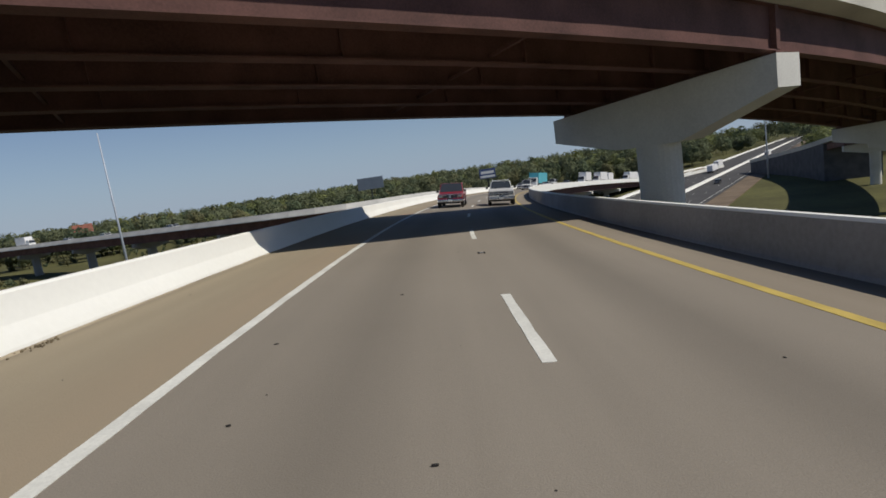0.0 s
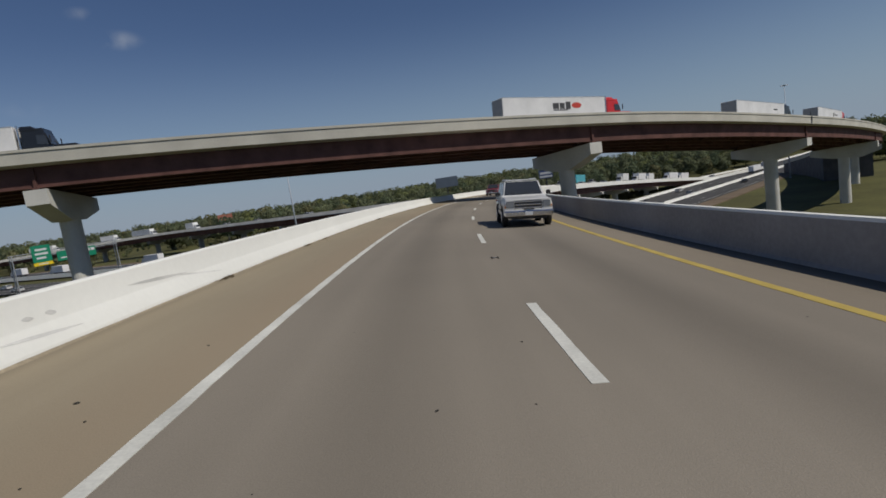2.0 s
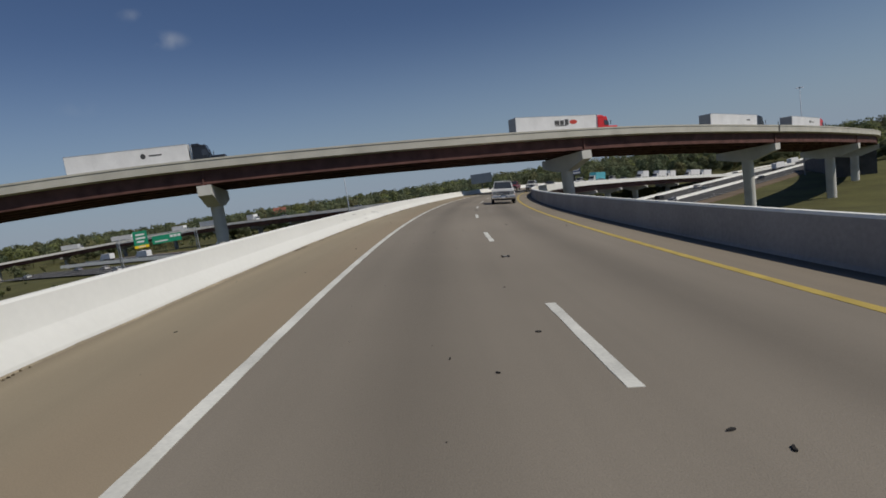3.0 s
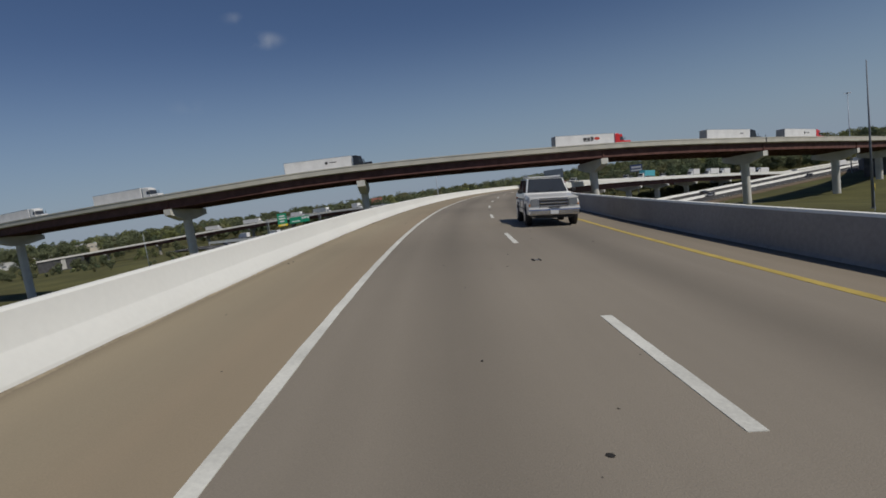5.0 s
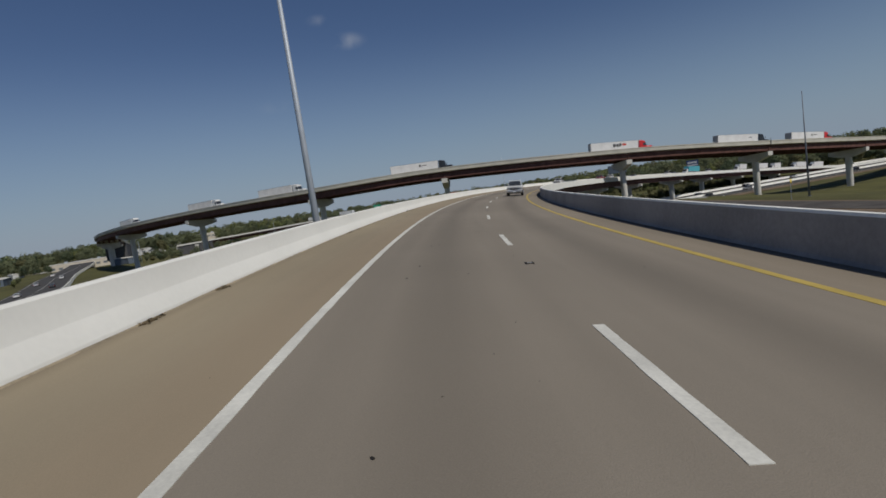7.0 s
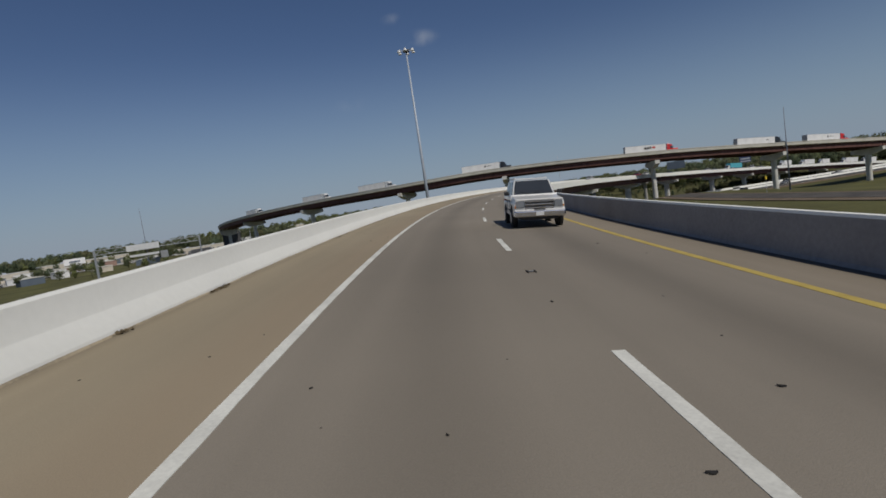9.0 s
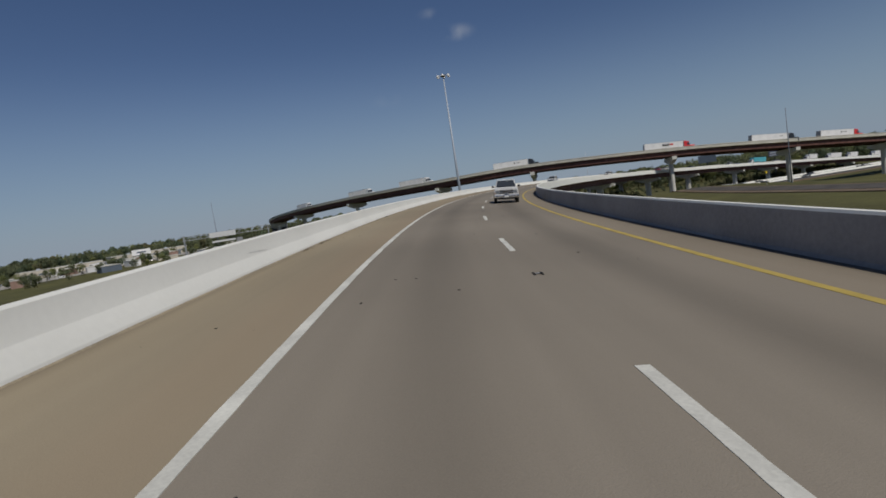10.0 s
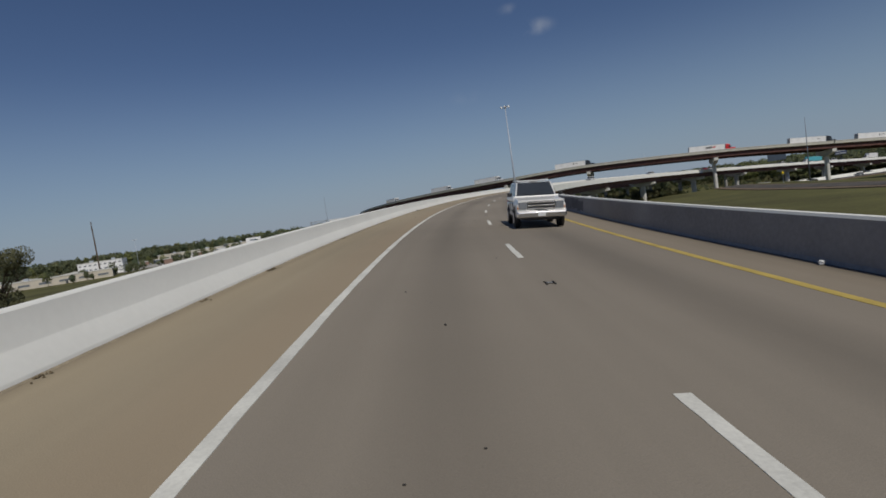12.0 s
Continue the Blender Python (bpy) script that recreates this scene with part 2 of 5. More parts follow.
M["navy"] = material("navy_panel", (0.05, 0.08, 0.20), 0.6, 0, 0.08, 0.3, 6)
M["brick_red"] = material("faded_red_panel", (0.30, 0.20, 0.16), 0.8, 0, 0.12, 0.3, 6)
M["orange_panel"] = material("faded_orange_panel", (0.42, 0.17, 0.12), 0.8, 0, 0.12, 0.3, 6)
M["cream"] = material("cream_wall", (0.58, 0.53, 0.44), 0.85, 0, 0.08, 0.2, 5)
M["debris"] = material("tyre_scraps", (0.03, 0.028, 0.026), 0.95, 0, 0.2, 5, 30)
M["pad"] = material("pale_concrete_pad", (0.40, 0.38, 0.34), 0.9, 0, 0.15, 0.1, 3)
M["scuff"] = material("rubber_scuff", (0.66, 0.655, 0.62), 0.9, 0, 0.12, 1.5, 14)
M["soot"] = material("soot", (0.075, 0.075, 0.08), 0.92, 0, 0.3, 0.9, 7, 0.1, tint=(0.19, 0.19, 0.195))
M["dust"] = material("road_dust", (0.34, 0.285, 0.20), 0.95, 0, 0.22, 0.8, 18)
M["litter"] = material("leaf_litter", (0.13, 0.10, 0.06), 0.95, 0, 0.3, 5, 30)


# ---------------------------------------------------------------- mesh tools
def link(name, bm, mat, parent=None, label="", smooth=False):
    me = bpy.data.meshes.new(name)
    bm.normal_update()
    bm.to_mesh(me)
    bm.free()
    for m in mat if isinstance(mat, (list, tuple)) else [mat]:
        me.materials.append(m)
    if smooth:
        for p in me.polygons:
            p.use_smooth = True
    ob = new(name, me)
    ob.parent = parent
    if label:
        ob["label"] = label
    return ob


def part(name, bm, mat, parent, label="", smooth=False):
    return link(name, bm, mat, parent, label, smooth)


def thing(name, m, label, category, group="", kind=""):
    e = new(name)
    e.empty_display_size = 0.2
    e.matrix_basis = m
    return tagged(e, label, category, group, kind)


def box(bm, cx, cy, cz, sx, sy, sz, bevel=0.0, mat=0):
    r = bmesh.ops.create_cube(bm, size=1.0, matrix=Matrix.Translation((cx, cy, cz)) @ Matrix.Diagonal((sx, sy, sz, 1)))
    faces = {f for v in r["verts"] for f in v.link_faces}
    for f in faces:
        f.material_index = mat
    if bevel:
        edges = list({e for v in r["verts"] for e in v.link_edges})
        bmesh.ops.bevel(bm, geom=edges, offset=bevel, segments=2, affect="EDGES", profile=0.5)
    return bm


def boxed(*args, **kw):
    return box(bmesh.new(), *args, **kw)


def shade_soft(ob, angle=35):
    ob.data.shade_smooth()
    ob.data.set_sharp_from_angle(angle=radians(angle))
    return ob


def tube(bm, p, q, r0, r1, n=10, caps=True):
    p, q = Vector(p), Vector(q)
    d = q - p
    m = Matrix.Translation((p + q) / 2) @ d.to_track_quat("Z", "Y").to_matrix().to_4x4()
    bmesh.ops.create_cone(bm, cap_ends=caps, segments=n, radius1=r0, radius2=r1, depth=d.length, matrix=m)
    return bm


def prism(bm, outline, depth, m=Matrix()):
    """Extrudes an outline in x and z along y, from -depth/2 to depth/2."""
    a = [bm.verts.new(m @ Vector((x, -depth / 2, z))) for x, z in outline]
    b = [bm.verts.new(m @ Vector((x, depth / 2, z))) for x, z in outline]
    n = len(outline)
    bm.faces.new(a)
    bm.faces.new(b[::-1])
    for i in range(n):
        bm.faces.new((a[i], b[i], b[(i + 1) % n], a[(i + 1) % n])[::-1])
    bmesh.ops.recalc_face_normals(bm, faces=bm.faces)
    return bm


def sweep(bm, place, stations, profile, closed=True, caps=True):
    """Sweeps a cross profile of (offset, height) along the stations of place(s, o, z)."""
    rings = [[bm.verts.new(place(s, o, z)) for o, z in profile] for s in stations]
    n = len(profile)
    for a, b in zip(rings, rings[1:]):
        for i in range(n if closed else n - 1):
            j = (i + 1) % n
            bm.faces.new((a[i], a[j], b[j], b[i]))
    if closed and caps:
        bm.faces.new(rings[0][::-1])
        bm.faces.new(rings[-1])
    bmesh.ops.recalc_face_normals(bm, faces=bm.faces)
    return bm


def steps(a, b, d):
    n = max(1, round(abs(b - a) / d))
    return [a + (b - a) * i / n for i in range(n + 1)]


# ---------------------------------------------------------------- the ramp
RAD, BANK, G1, G2, G3 = 347.69, 0.08898, 0.022149, -0.00011822, 4.919e-8


def smooth(u):
    u = min(1.0, max(0.0, u))
    return u * u * (3 - 2 * u)


def ramp_z(s):
    z = G1 * s + G2 * s * s + G3 * s ** 3
    return max(z, -17.2) if s < -200 else z


def ramp(s, o, z=0.0):
    """Arc length s along the ramp (growing the way the car drives), offset o to the inside, height z over the deck."""
    a = s / RAD
    bank = BANK if s > -150 else BANK * max(0.2, 1 + (s + 150) / 160)
    return Vector((RAD - (RAD - o) * math.cos(a), -(RAD - o) * math.sin(a), ramp_z(s) - bank * o + z))


def ramp_axes(s, o, z=0.0):
    """Pose on the deck: y along the way of traffic, z off the deck."""
    y = (ramp(s + 1, o) - ramp(s - 1, o)).normalized()
    x = (ramp(s, o - 1) - ramp(s, o + 1)).normalized()
    n = x.cross(y).normalized()
    x = y.cross(n)
    return Matrix.Translation(ramp(s, o, z)) @ Matrix((x, y, n)).transposed().to_4x4()


def ground_z(x, y):
    u = 0.617 * x + 0.787 * y
    v = 0.787 * (x - 17) - 0.617 * (y - 88)
    w = 0.832 * (x - 47) + 0.555 * (y + 21)
    base = -10.4 - 6.9 * max(smooth((y - 15) / 115), smooth((w - 4) / 85))
    if x < -30:
        base = base + (-13.0 - base) * smooth((-30 - x) / 120)
    base += noise.noise(Vector((x * 0.012, y * 0.012, 0.3))) * 0.5
    # the highway's cutting and its long fall to the north-east
    if x < -225:
        base -= 4.5 * smooth((-225 - x) / 80) * smooth((y - 50) / 50)
    if -260 < x < -60 and 60 < y < 240:
        e = abs(0.362 * (x + 130) + 0.932 * (y - 122))
        base = base + (min(base, -13.1) - base) * smooth((42 - e) / 14)
    cut = -16.5 - 0.0078 * (u - 80) if u > 80 else -16.5
    if u > -40:
        k = smooth((48 - abs(v + 3)) / 26) * smooth((u + 40) / 60)
        base = base + (cut - base) * k
        base = base + (min(base, cut) - base) * smooth((u - 200) / 150)
    return max(base, -27.0)


def lay_uv(ob):
    """Road coordinates in metres: across and along."""
    me = ob.data
    layer = me.uv_layers.new(name="road")
    for lp in me.loops:
        c = me.vertices[lp.vertex_index].co
        layer.data[lp.index].uv = (RAD - math.hypot(c.x - RAD, c.y), RAD * math.atan2(-c.y, RAD - c.x))
    return ob


WHITE, DASH, YELLOW, IN_L, IN_R = -1.70, 1.96, 5.62, -4.34, 7.17
S0, S1 = -345, 348
ST = steps(S0, S1, 3.0)
bm = sweep(bmesh.new(), ramp, ST, [(IN_L - 0.46, -0.5), (IN_L - 0.46, -0.25), (IN_R + 0.36, -0.25), (IN_R + 0.36, -0.5)])
tagged(link("ramp_structure", bm, M["barrier"]), "pale coated concrete ramp deck slab", "bridge", kind="structure")
for i in range(5):
    o = IN_L + 1.35 + i * (IN_R - IN_L - 2.7) / 4
    bm = sweep(bmesh.new(), ramp, ST, [(o - 0.22, -2.5), (o + 0.22, -2.5), (o + 0.22, -2.44), (o + 0.02, -2.44), (o + 0.02, -0.5), (o - 0.02, -0.5), (o - 0.02, -2.44), (o - 0.22, -2.44)])
    tagged(link("ramp_girder", bm, M["steel"]), "dark brown steel girder under the ramp", "girder", "ramp girders", "structure")
bm = sweep(bmesh.new(), ramp, ST, [(WHITE - 0.05, 0.0), (YELLOW + 0.05, 0.0), (YELLOW + 0.05, -0.25), (WHITE - 0.05, -0.25)])
tagged(lay_uv(link("road_lanes", bm, M["lane"])), "worn greyish brown concrete carriageway with two lanes", "road", kind="structure")
bm = sweep(bmesh.new(), ramp, ST, [(IN_L - 0.1, 0.0), (WHITE - 0.05, 0.0), (WHITE - 0.05, -0.25), (IN_L - 0.1, -0.25)])
tagged(lay_uv(link("road_shoulder_outer", bm, M["shoulder"])), "tan concrete shoulder beside the white edge line", "shoulder", kind="structure")
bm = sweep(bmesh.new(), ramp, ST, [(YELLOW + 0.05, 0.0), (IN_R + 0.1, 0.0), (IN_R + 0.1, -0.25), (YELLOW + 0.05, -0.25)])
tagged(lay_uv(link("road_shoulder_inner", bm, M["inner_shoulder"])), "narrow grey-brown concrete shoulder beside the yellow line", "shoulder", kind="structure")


def frayed(s, o, z=0.0):
    """A place on the deck for the edge of a painted line, worn a little in and out."""
    return ramp(s, o + 0.010 * noise.noise(Vector((s * 1.1, o * 9.0, 0.0))) + 0.007 * noise.noise(Vector((s * 5.0, o * 9.0, 7.0))), z)


for name, o, mat, lab in (("edge_line_white", WHITE, "white_line", "solid white painted edge line"), ("edge_line_yellow", YELLOW - 0.02, "yellow_line", "solid yellow painted edge line")):
    hw_ = 0.075 if mat == "white_line" else 0.095
    bm = sweep(bmesh.new(), frayed, steps(S0, S1, 0.4), [(o - hw_, 0.0), (o - hw_, 0.006), (o + hw_, 0.006), (o + hw_, 0.0)])
    tagged(link(name, bm, M[mat]), lab, "road marking", kind="structure")
PER, D0 = 12.19, -8.293
k = -22
while D0 + PER * k < S1 - 5:
    e = D0 + PER * k
    if e > S0 + 5:
        bm = sweep(bmesh.new(), frayed, steps(e, e + 3.3, 0.22), [(DASH - 0.075, 0.0), (DASH - 0.075, 0.006), (DASH + 0.075, 0.006), (DASH + 0.075, 0.0)])
        tagged(link("lane_dash", bm, M["white_line"]), "white painted lane dash", "road marking", "lane dashes", "structure")
    k += 1


def barrier_profile(o, side, h):
    """Safety-shape barrier: upright toe, long lower slope, near-vertical upper face; side +1 leans its face to smaller offsets."""
    pts = [(0.0, 0.0), (0.006, 0.05), (0.012, 0.075), (0.155, 0.315), (0.165, 0.34), (0.21, h - 0.03), (0.235, h), (0.32, h), (0.35, h - 0.03), (0.46, -0.25), (0.0, -0.25)]
    return [(o + side * x, z) for x, z in pts]


bm = sweep(bmesh.new(), ramp, ST, barrier_profile(IN_L, -1, 0.745))
tagged(shade_soft(link("barrier_outer", bm, M["barrier"]), 18), "white coated concrete safety barrier along the ramp's outer edge", "barrier", kind="structure")
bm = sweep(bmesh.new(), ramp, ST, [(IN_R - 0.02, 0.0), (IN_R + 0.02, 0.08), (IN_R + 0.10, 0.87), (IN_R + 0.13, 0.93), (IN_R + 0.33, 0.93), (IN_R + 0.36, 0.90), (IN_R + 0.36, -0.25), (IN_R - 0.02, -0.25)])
inner = link("barrier_inner", bm, [M["shaded_barrier"], M["barrier"]])
# road face keeps a darker colour for its shade; top and back stay pale
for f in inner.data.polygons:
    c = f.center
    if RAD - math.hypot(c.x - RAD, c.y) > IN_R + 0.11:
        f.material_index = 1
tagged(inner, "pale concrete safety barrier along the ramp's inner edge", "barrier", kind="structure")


# ---------------------------------------------------------------- the flyover
class Line:
    """A smooth line through control points (x, y, z), by arc length; place(s, o, z) with o to the right of its way."""

    def __init__(self, pts, bank=0.0):
        p = [Vector(q) for q in pts]
        p = [2 * p[0] - p[1]] + p + [2 * p[-1] - p[-2]]
        self.pts, self.arc, self.knots = [], [0.0], []
        for i in range(1, len(p) - 2):
            for j in range(16):
                t = j / 16
                a, b, c, d = p[i - 1:i + 3]
                self.pts.append(0.5 * (2 * b + (c - a) * t + (2 * a - 5 * b + 4 * c - d) * t * t + (3 * b - a - 3 * c + d) * t ** 3))
        self.pts.append(p[-2])
        for a, b in zip(self.pts, self.pts[1:]):
            self.arc.append(self.arc[-1] + (b - a).length)
        self.knots = self.arc[::16]
        self.bank = bank
        self.length = self.arc[-1]

    def at(self, s):
        s = min(max(s, 0.0), self.length - 1e-4)
        i = int(np.searchsorted(self.arc, s, side="right")) - 1
        i = min(max(i, 0), len(self.pts) - 2)
        f = (s - self.arc[i]) / (self.arc[i + 1] - self.arc[i])

        def tan(k):
            return (self.pts[min(k + 1, len(self.pts) - 1)] - self.pts[max(k - 1, 0)]).normalized()
        return self.pts[i].lerp(self.pts[i + 1], f), tan(i).lerp(tan(i + 1), f).normalized()

    def __call__(self, s, o, z=0.0):
        p, d = self.at(s)
        r = Vector((d.y, -d.x, 0)).normalized()
        return p + r * o + Vector((0, 0, z + self.bank * o))

    def axes(self, s, o=0.0, z=0.0):
        p, d = self.at(s)
        y = Vector((d.x, d.y, 0)).normalized()
        x = Vector((y.y, -y.x, 0))
        m = Matrix((x, y, Vector((0, 0, 1)))).transposed().to_4x4()
        return Matrix.Translation(self(s, o, z)) @ m


CAP_TO_DECK = 3.3
PIERS = [(-402, 115, -5.0), (-307.5, 47.8, 1.4), (-214, 3.2, 3.9), (-149.9, -7.6, 5.4), (-83.4, -10.4, 5.75), (-40.2, 3.4, 6.1), (13.7, 28.6, 3.35), (54.4, 58.1, -0.6), (87.2, 92.0, -4.3), (114.0, 132.0, -7.2), (133.0, 176.0, -11.6), (147.0, 225.0, -16.4)]
fly = Line([(x, y, z + CAP_TO_DECK) for x, y, z in PIERS], bank=0.055)
FS = steps(0, fly.length - 0.5, 4.0)
flyover = thing("flyover_bridge", Matrix(), "curved highway flyover with maroon steel girders and pale parapets", "bridge")
HW = 7.1
JOINT = fly.knots[7]
part("deck", sweep(bmesh.new(), fly, FS, [(-HW, 0.0), (-HW, -0.25), (-HW + 1.0, -0.42), (HW - 1.0, -0.42), (HW, -0.25), (HW, 0.0)]), M["parapet"], flyover)
for sd in (-1, 1):
    part("parapet", sweep(bmesh.new(), fly, FS, [(sd * HW, -0.0), (sd * (HW + 0.01), 0.79), (sd * (HW + 0.10), 0.82), (sd * (HW + 0.10), 1.07), (sd * (HW - 0.25), 1.07), (sd * (HW - 0.40), 0.1), (sd * (HW - 0.40), 0.0)]), M["parapet"], flyover)
GIRDERS = [-6.0 + 3.0 * i for i in range(5)]
for o in GIRDERS:
    gd = part("girder", sweep(bmesh.new(), fly, FS, [(o - 0.25, -2.35), (o + 0.25, -2.35), (o + 0.25, -2.29), (o + 0.02, -2.29), (o + 0.02, -0.46), (o + 0.22, -0.46), (o + 0.22, -0.42), (o - 0.22, -0.42), (o - 0.22, -0.46), (o - 0.02, -0.46), (o - 0.02, -2.29), (o - 0.25, -2.29)]), M["steel"], flyover)
    for s in steps(180, 600, 7.0) if abs(o) < 5 else ():
        part("stiffener", sweep(bmesh.new(), fly, [s, s + 0.03], [(o - 0.2, -2.28), (o + 0.2, -2.28), (o + 0.18, -0.47), (o - 0.18, -0.47)]), M["steel"], gd)
    for s in fly.knots[2:-2]:
        part("bearing_stiffener", sweep(bmesh.new(), fly, [s - 0.14, s + 0.14], [(o - 0.26, -2.28), (o + 0.26, -2.28), (o + 0.26, -0.47), (o - 0.26, -0.47)]), M["steel"], gd)
for s in steps(190, 600, 14.0):
    for a, b in zip(GIRDERS, GIRDERS[1:]):
        cf = part("cross_frame", sweep(bmesh.new(), fly, [s, s + 0.12], [(a + 0.03, -2.1), (b - 0.03, -2.1), (b - 0.03, -1.98), (a + 0.03, -1.98)]), M["steel"], flyover)


for sd in (-1, 1):
    jc = part("joint_cover", sweep(bmesh.new(), fly, [JOINT - 0.22, JOINT + 0.22], [(sd * (HW + 0.01), -0.3), (sd * (HW + 0.13), 0.8), (sd * (HW + 0.13), 1.10), (sd * (HW - 0.27), 1.10), (sd * (HW - 0.2), -0.3)]), M["dark_steel"], flyover, "dark steel expansion joint cover")
    part("marker_post", tube(bmesh.new(), fly(JOINT, sd * (HW - 0.1), 1.05), fly(JOINT, sd * (HW - 0.1), 1.75), 0.07, 0.07, 8), M["dark_steel"], jc)


def oblong(bm, a, b, z0, z1, n=10):
    ring = []
    for sx in (1, -1):
        for i in range(n + 1):
            t = -math.pi / 2 + math.pi * i / n
            ring.append((sx * ((a - b) + b * math.cos(t)), sx * b * math.sin(t)))
    lo, hi = [[bm.verts.new((x, y, z)) for x, y in ring] for z in (z0, z1)]
    k = len(ring)
    for i in range(k):
        bm.faces.new((lo[i], lo[(i + 1) % k], hi[(i + 1) % k], hi[i]))
    bm.faces.new(hi)
    bm.faces.new(lo[::-1])
    return bm


def pier(line, s, depth, cap_half=6.6):
    m = line.axes(s)
    z = m.translation.z
    gz = ground_z(m.translation.x, m.translation.y)
    base = Matrix.Translation((m.translation.x, m.translation.y, gz)) @ m.to_3x3().to_4x4()
    p = thing("bridge_pier", base, "grey concrete hammerhead pier standing on grass", "bridge pier", "flyover piers")
    top = z - depth - gz
    bk = line.bank
    bm = prism(bmesh.new(), [(-cap_half, top - bk * cap_half), (-cap_half, top - 1.4 - bk * cap_half), (-1.9, top - 2.7), (1.9, top - 2.7), (cap_half, top - 1.4 + bk * cap_half), (cap_half, top + bk * cap_half)], 1.9)
    part("pier_cap", bm, M["concrete"], p)
    part("column", oblong(bmesh.new(), 1.18, 0.88, -0.5, top - 2.65), M["concrete"], p, smooth=False)
    for o in GIRDERS:
        part("bearing", boxed(o, 0, top + bk * o + 0.09, 0.6, 0.6, 0.2), M["steel"], p)
    return p


for s in [76] + fly.knots[1:-2]:
    pier(fly, s, 2.53)
part("retaining_wall", sweep(bmesh.new(), fly, steps(0.5, 52, 8), [(-6.9, -0.3), (-6.9, -13.0), (6.9, -13.0), (6.9, -0.3)]), M["shaded_wall"], flyover, "grey concrete retaining wall darkened as if shaded, carrying the flyover's end")
part("retaining_wall", sweep(bmesh.new(), fly, steps(fly.knots[-3] + 20, fly.length - 0.5, 8), [(-6.9, -0.3), (-6.9, -13.0), (6.9, -13.0), (6.9, -0.3)]), M["shaded_wall"], flyover, "grey concrete retaining wall darkened as if shaded, carrying the flyover's end")

# ---------------------------------------------------------------- ground
bm = bmesh.new()
coarse = [-4500, -3000, -2000, -1400, -1050] + list(range(-900, 901, 30)) + [1050, 1400, 2000, 3000, 4500]
xs = sorted(set([c for c in coarse if not -130 < c < 290] + list(range(-130, 291, 7))))
ys = sorted(set([c for c in coarse if not -130 < c < 390] + list(range(-130, 391, 7))))
grid = {}
for x in xs:
    for y in ys:
        grid[x, y] = bm.verts.new((x, y, ground_z(x, y)))
for x0, x1 in zip(xs, xs[1:]):
    for y0, y1 in zip(ys, ys[1:]):
        bm.faces.new((grid[x0, y0], grid[x1, y0], grid[x1, y1], grid[x0, y1]))
tagged(link("ground", bm, M["grass"], smooth=True), "mown roadside grass and open ground", "ground", kind="structure")

# ---------------------------------------------------------------- ramp piers
for s in (-300, -262, -224, -187.5, -155, -122.5, -74, -29.5, 27, 85, 142, 199, 256, 313):
    m = ramp_axes(s, 1.4, -2.5)
    gz = ground_z(m.translation.x, m.translation.y)
    top = m.translation.z - gz
    if top < 1.5:
        continue
    d = Vector((m[0][1], m[1][1], 0)).normalized()
    base = Matrix.Translation((m.translation.x, m.translation.y, gz)) @ Matrix((Vector((d.y, -d.x, 0)), d, Vector((0, 0, 1)))).transposed().to_4x4()
    p = thing("ramp_pier", base, "pale concrete hammerhead pier under the ramp deck", "bridge pier", "ramp piers")
    part("pier_cap", prism(bmesh.new(), [(-5.6, top - 0.5), (-5.6, top - 1.3), (-1.5, top - 2.0), (1.5, top - 2.0), (5.6, top - 0.7), (5.6, top + 0.45)], 1.5), M["concrete"], p)
    part("column", oblong(bmesh.new(), 1.2, 0.8, -0.5, top - 1.95), M["concrete"], p)


def strip(name, line, s0, s1, o0, o1, lift, mat, label, category, kind="structure", step=6.0):
    return tagged(link(name, sweep(bmesh.new(), line, steps(s0, s1, step), [(o0, lift), (o1, lift), (o1, lift - 0.35), (o0, lift - 0.35)]), mat), label, category, kind=kind)


# ---------------------------------------------------------------- the highway below
hwy = Line([(-60, -11, -16.2), (17, 88, -16.6), (74, 161, -17.4), (131, 234, -18.2), (215, 341, -19.3), (330, 487, -20.6), (520, 720, -22)])
HL = hwy.length - 1
strip("highway_carriageway", hwy, 20, HL, -20.0, -0.3, 0.5, M["asphalt"], "dark grey asphalt highway carriageway", "road")
strip("highway_far_carriageway", hwy, 20, HL, 0.3, 13.0, 0.5, M["asphalt"], "dark asphalt highway carriageway beside grass", "road")
strip("highway_dirt_verge", hwy, 20, HL, 13.0, 19.5, 0.42, M["dirt"], "bare reddish soil verge beside the highway", "verge")
for o, lab in ((0.0, "white concrete median barrier of the highway"), (-20.3, "white concrete edge barrier of the highway")):
    tagged(link("highway_barrier", sweep(bmesh.new(), hwy, steps(20, HL, 6), [(o - 0.5, 0.2), (o - 0.45, 0.6), (o - 0.2, 0.95), (o - 0.15, 1.5), (o + 0.15, 1.5), (o + 0.2, 0.95), (o + 0.45, 0.6), (o + 0.5, 0.2)]), M["barrier"]), lab, "barrier", "highway barriers", "structure")
for o in (11.5, -1.6, -18.6):
    strip("highway_edge_line", hwy, 20, HL, o - 0.08, o + 0.08, 0.508, M["white_line"], "thin white painted edge line", "road marking")
for o in (4.0, 7.7, -5.3, -9.0, -12.7):
    for k in range(9):
        s = 110 + 24.4 * k
        strip("highway_dash", hwy, s, s + 3.2, o - 0.08, o + 0.08, 0.508, M["white_line"], "white painted lane dash", "road marking", step=3.2)

service = Line([(2, 50, -10.4), (10, 42, -10.4), (20, 26, -10.4), (33, 2, -10.4), (47, -21, -10.4), (61, -41, -10.4), (75, -60, -10.4), (92, -84, -10.4), (115, -112, -10.4), (150, -150, -10.4), (215, -215, -10.4), (330, -320, -10.4), (500, -470, -10.4)])


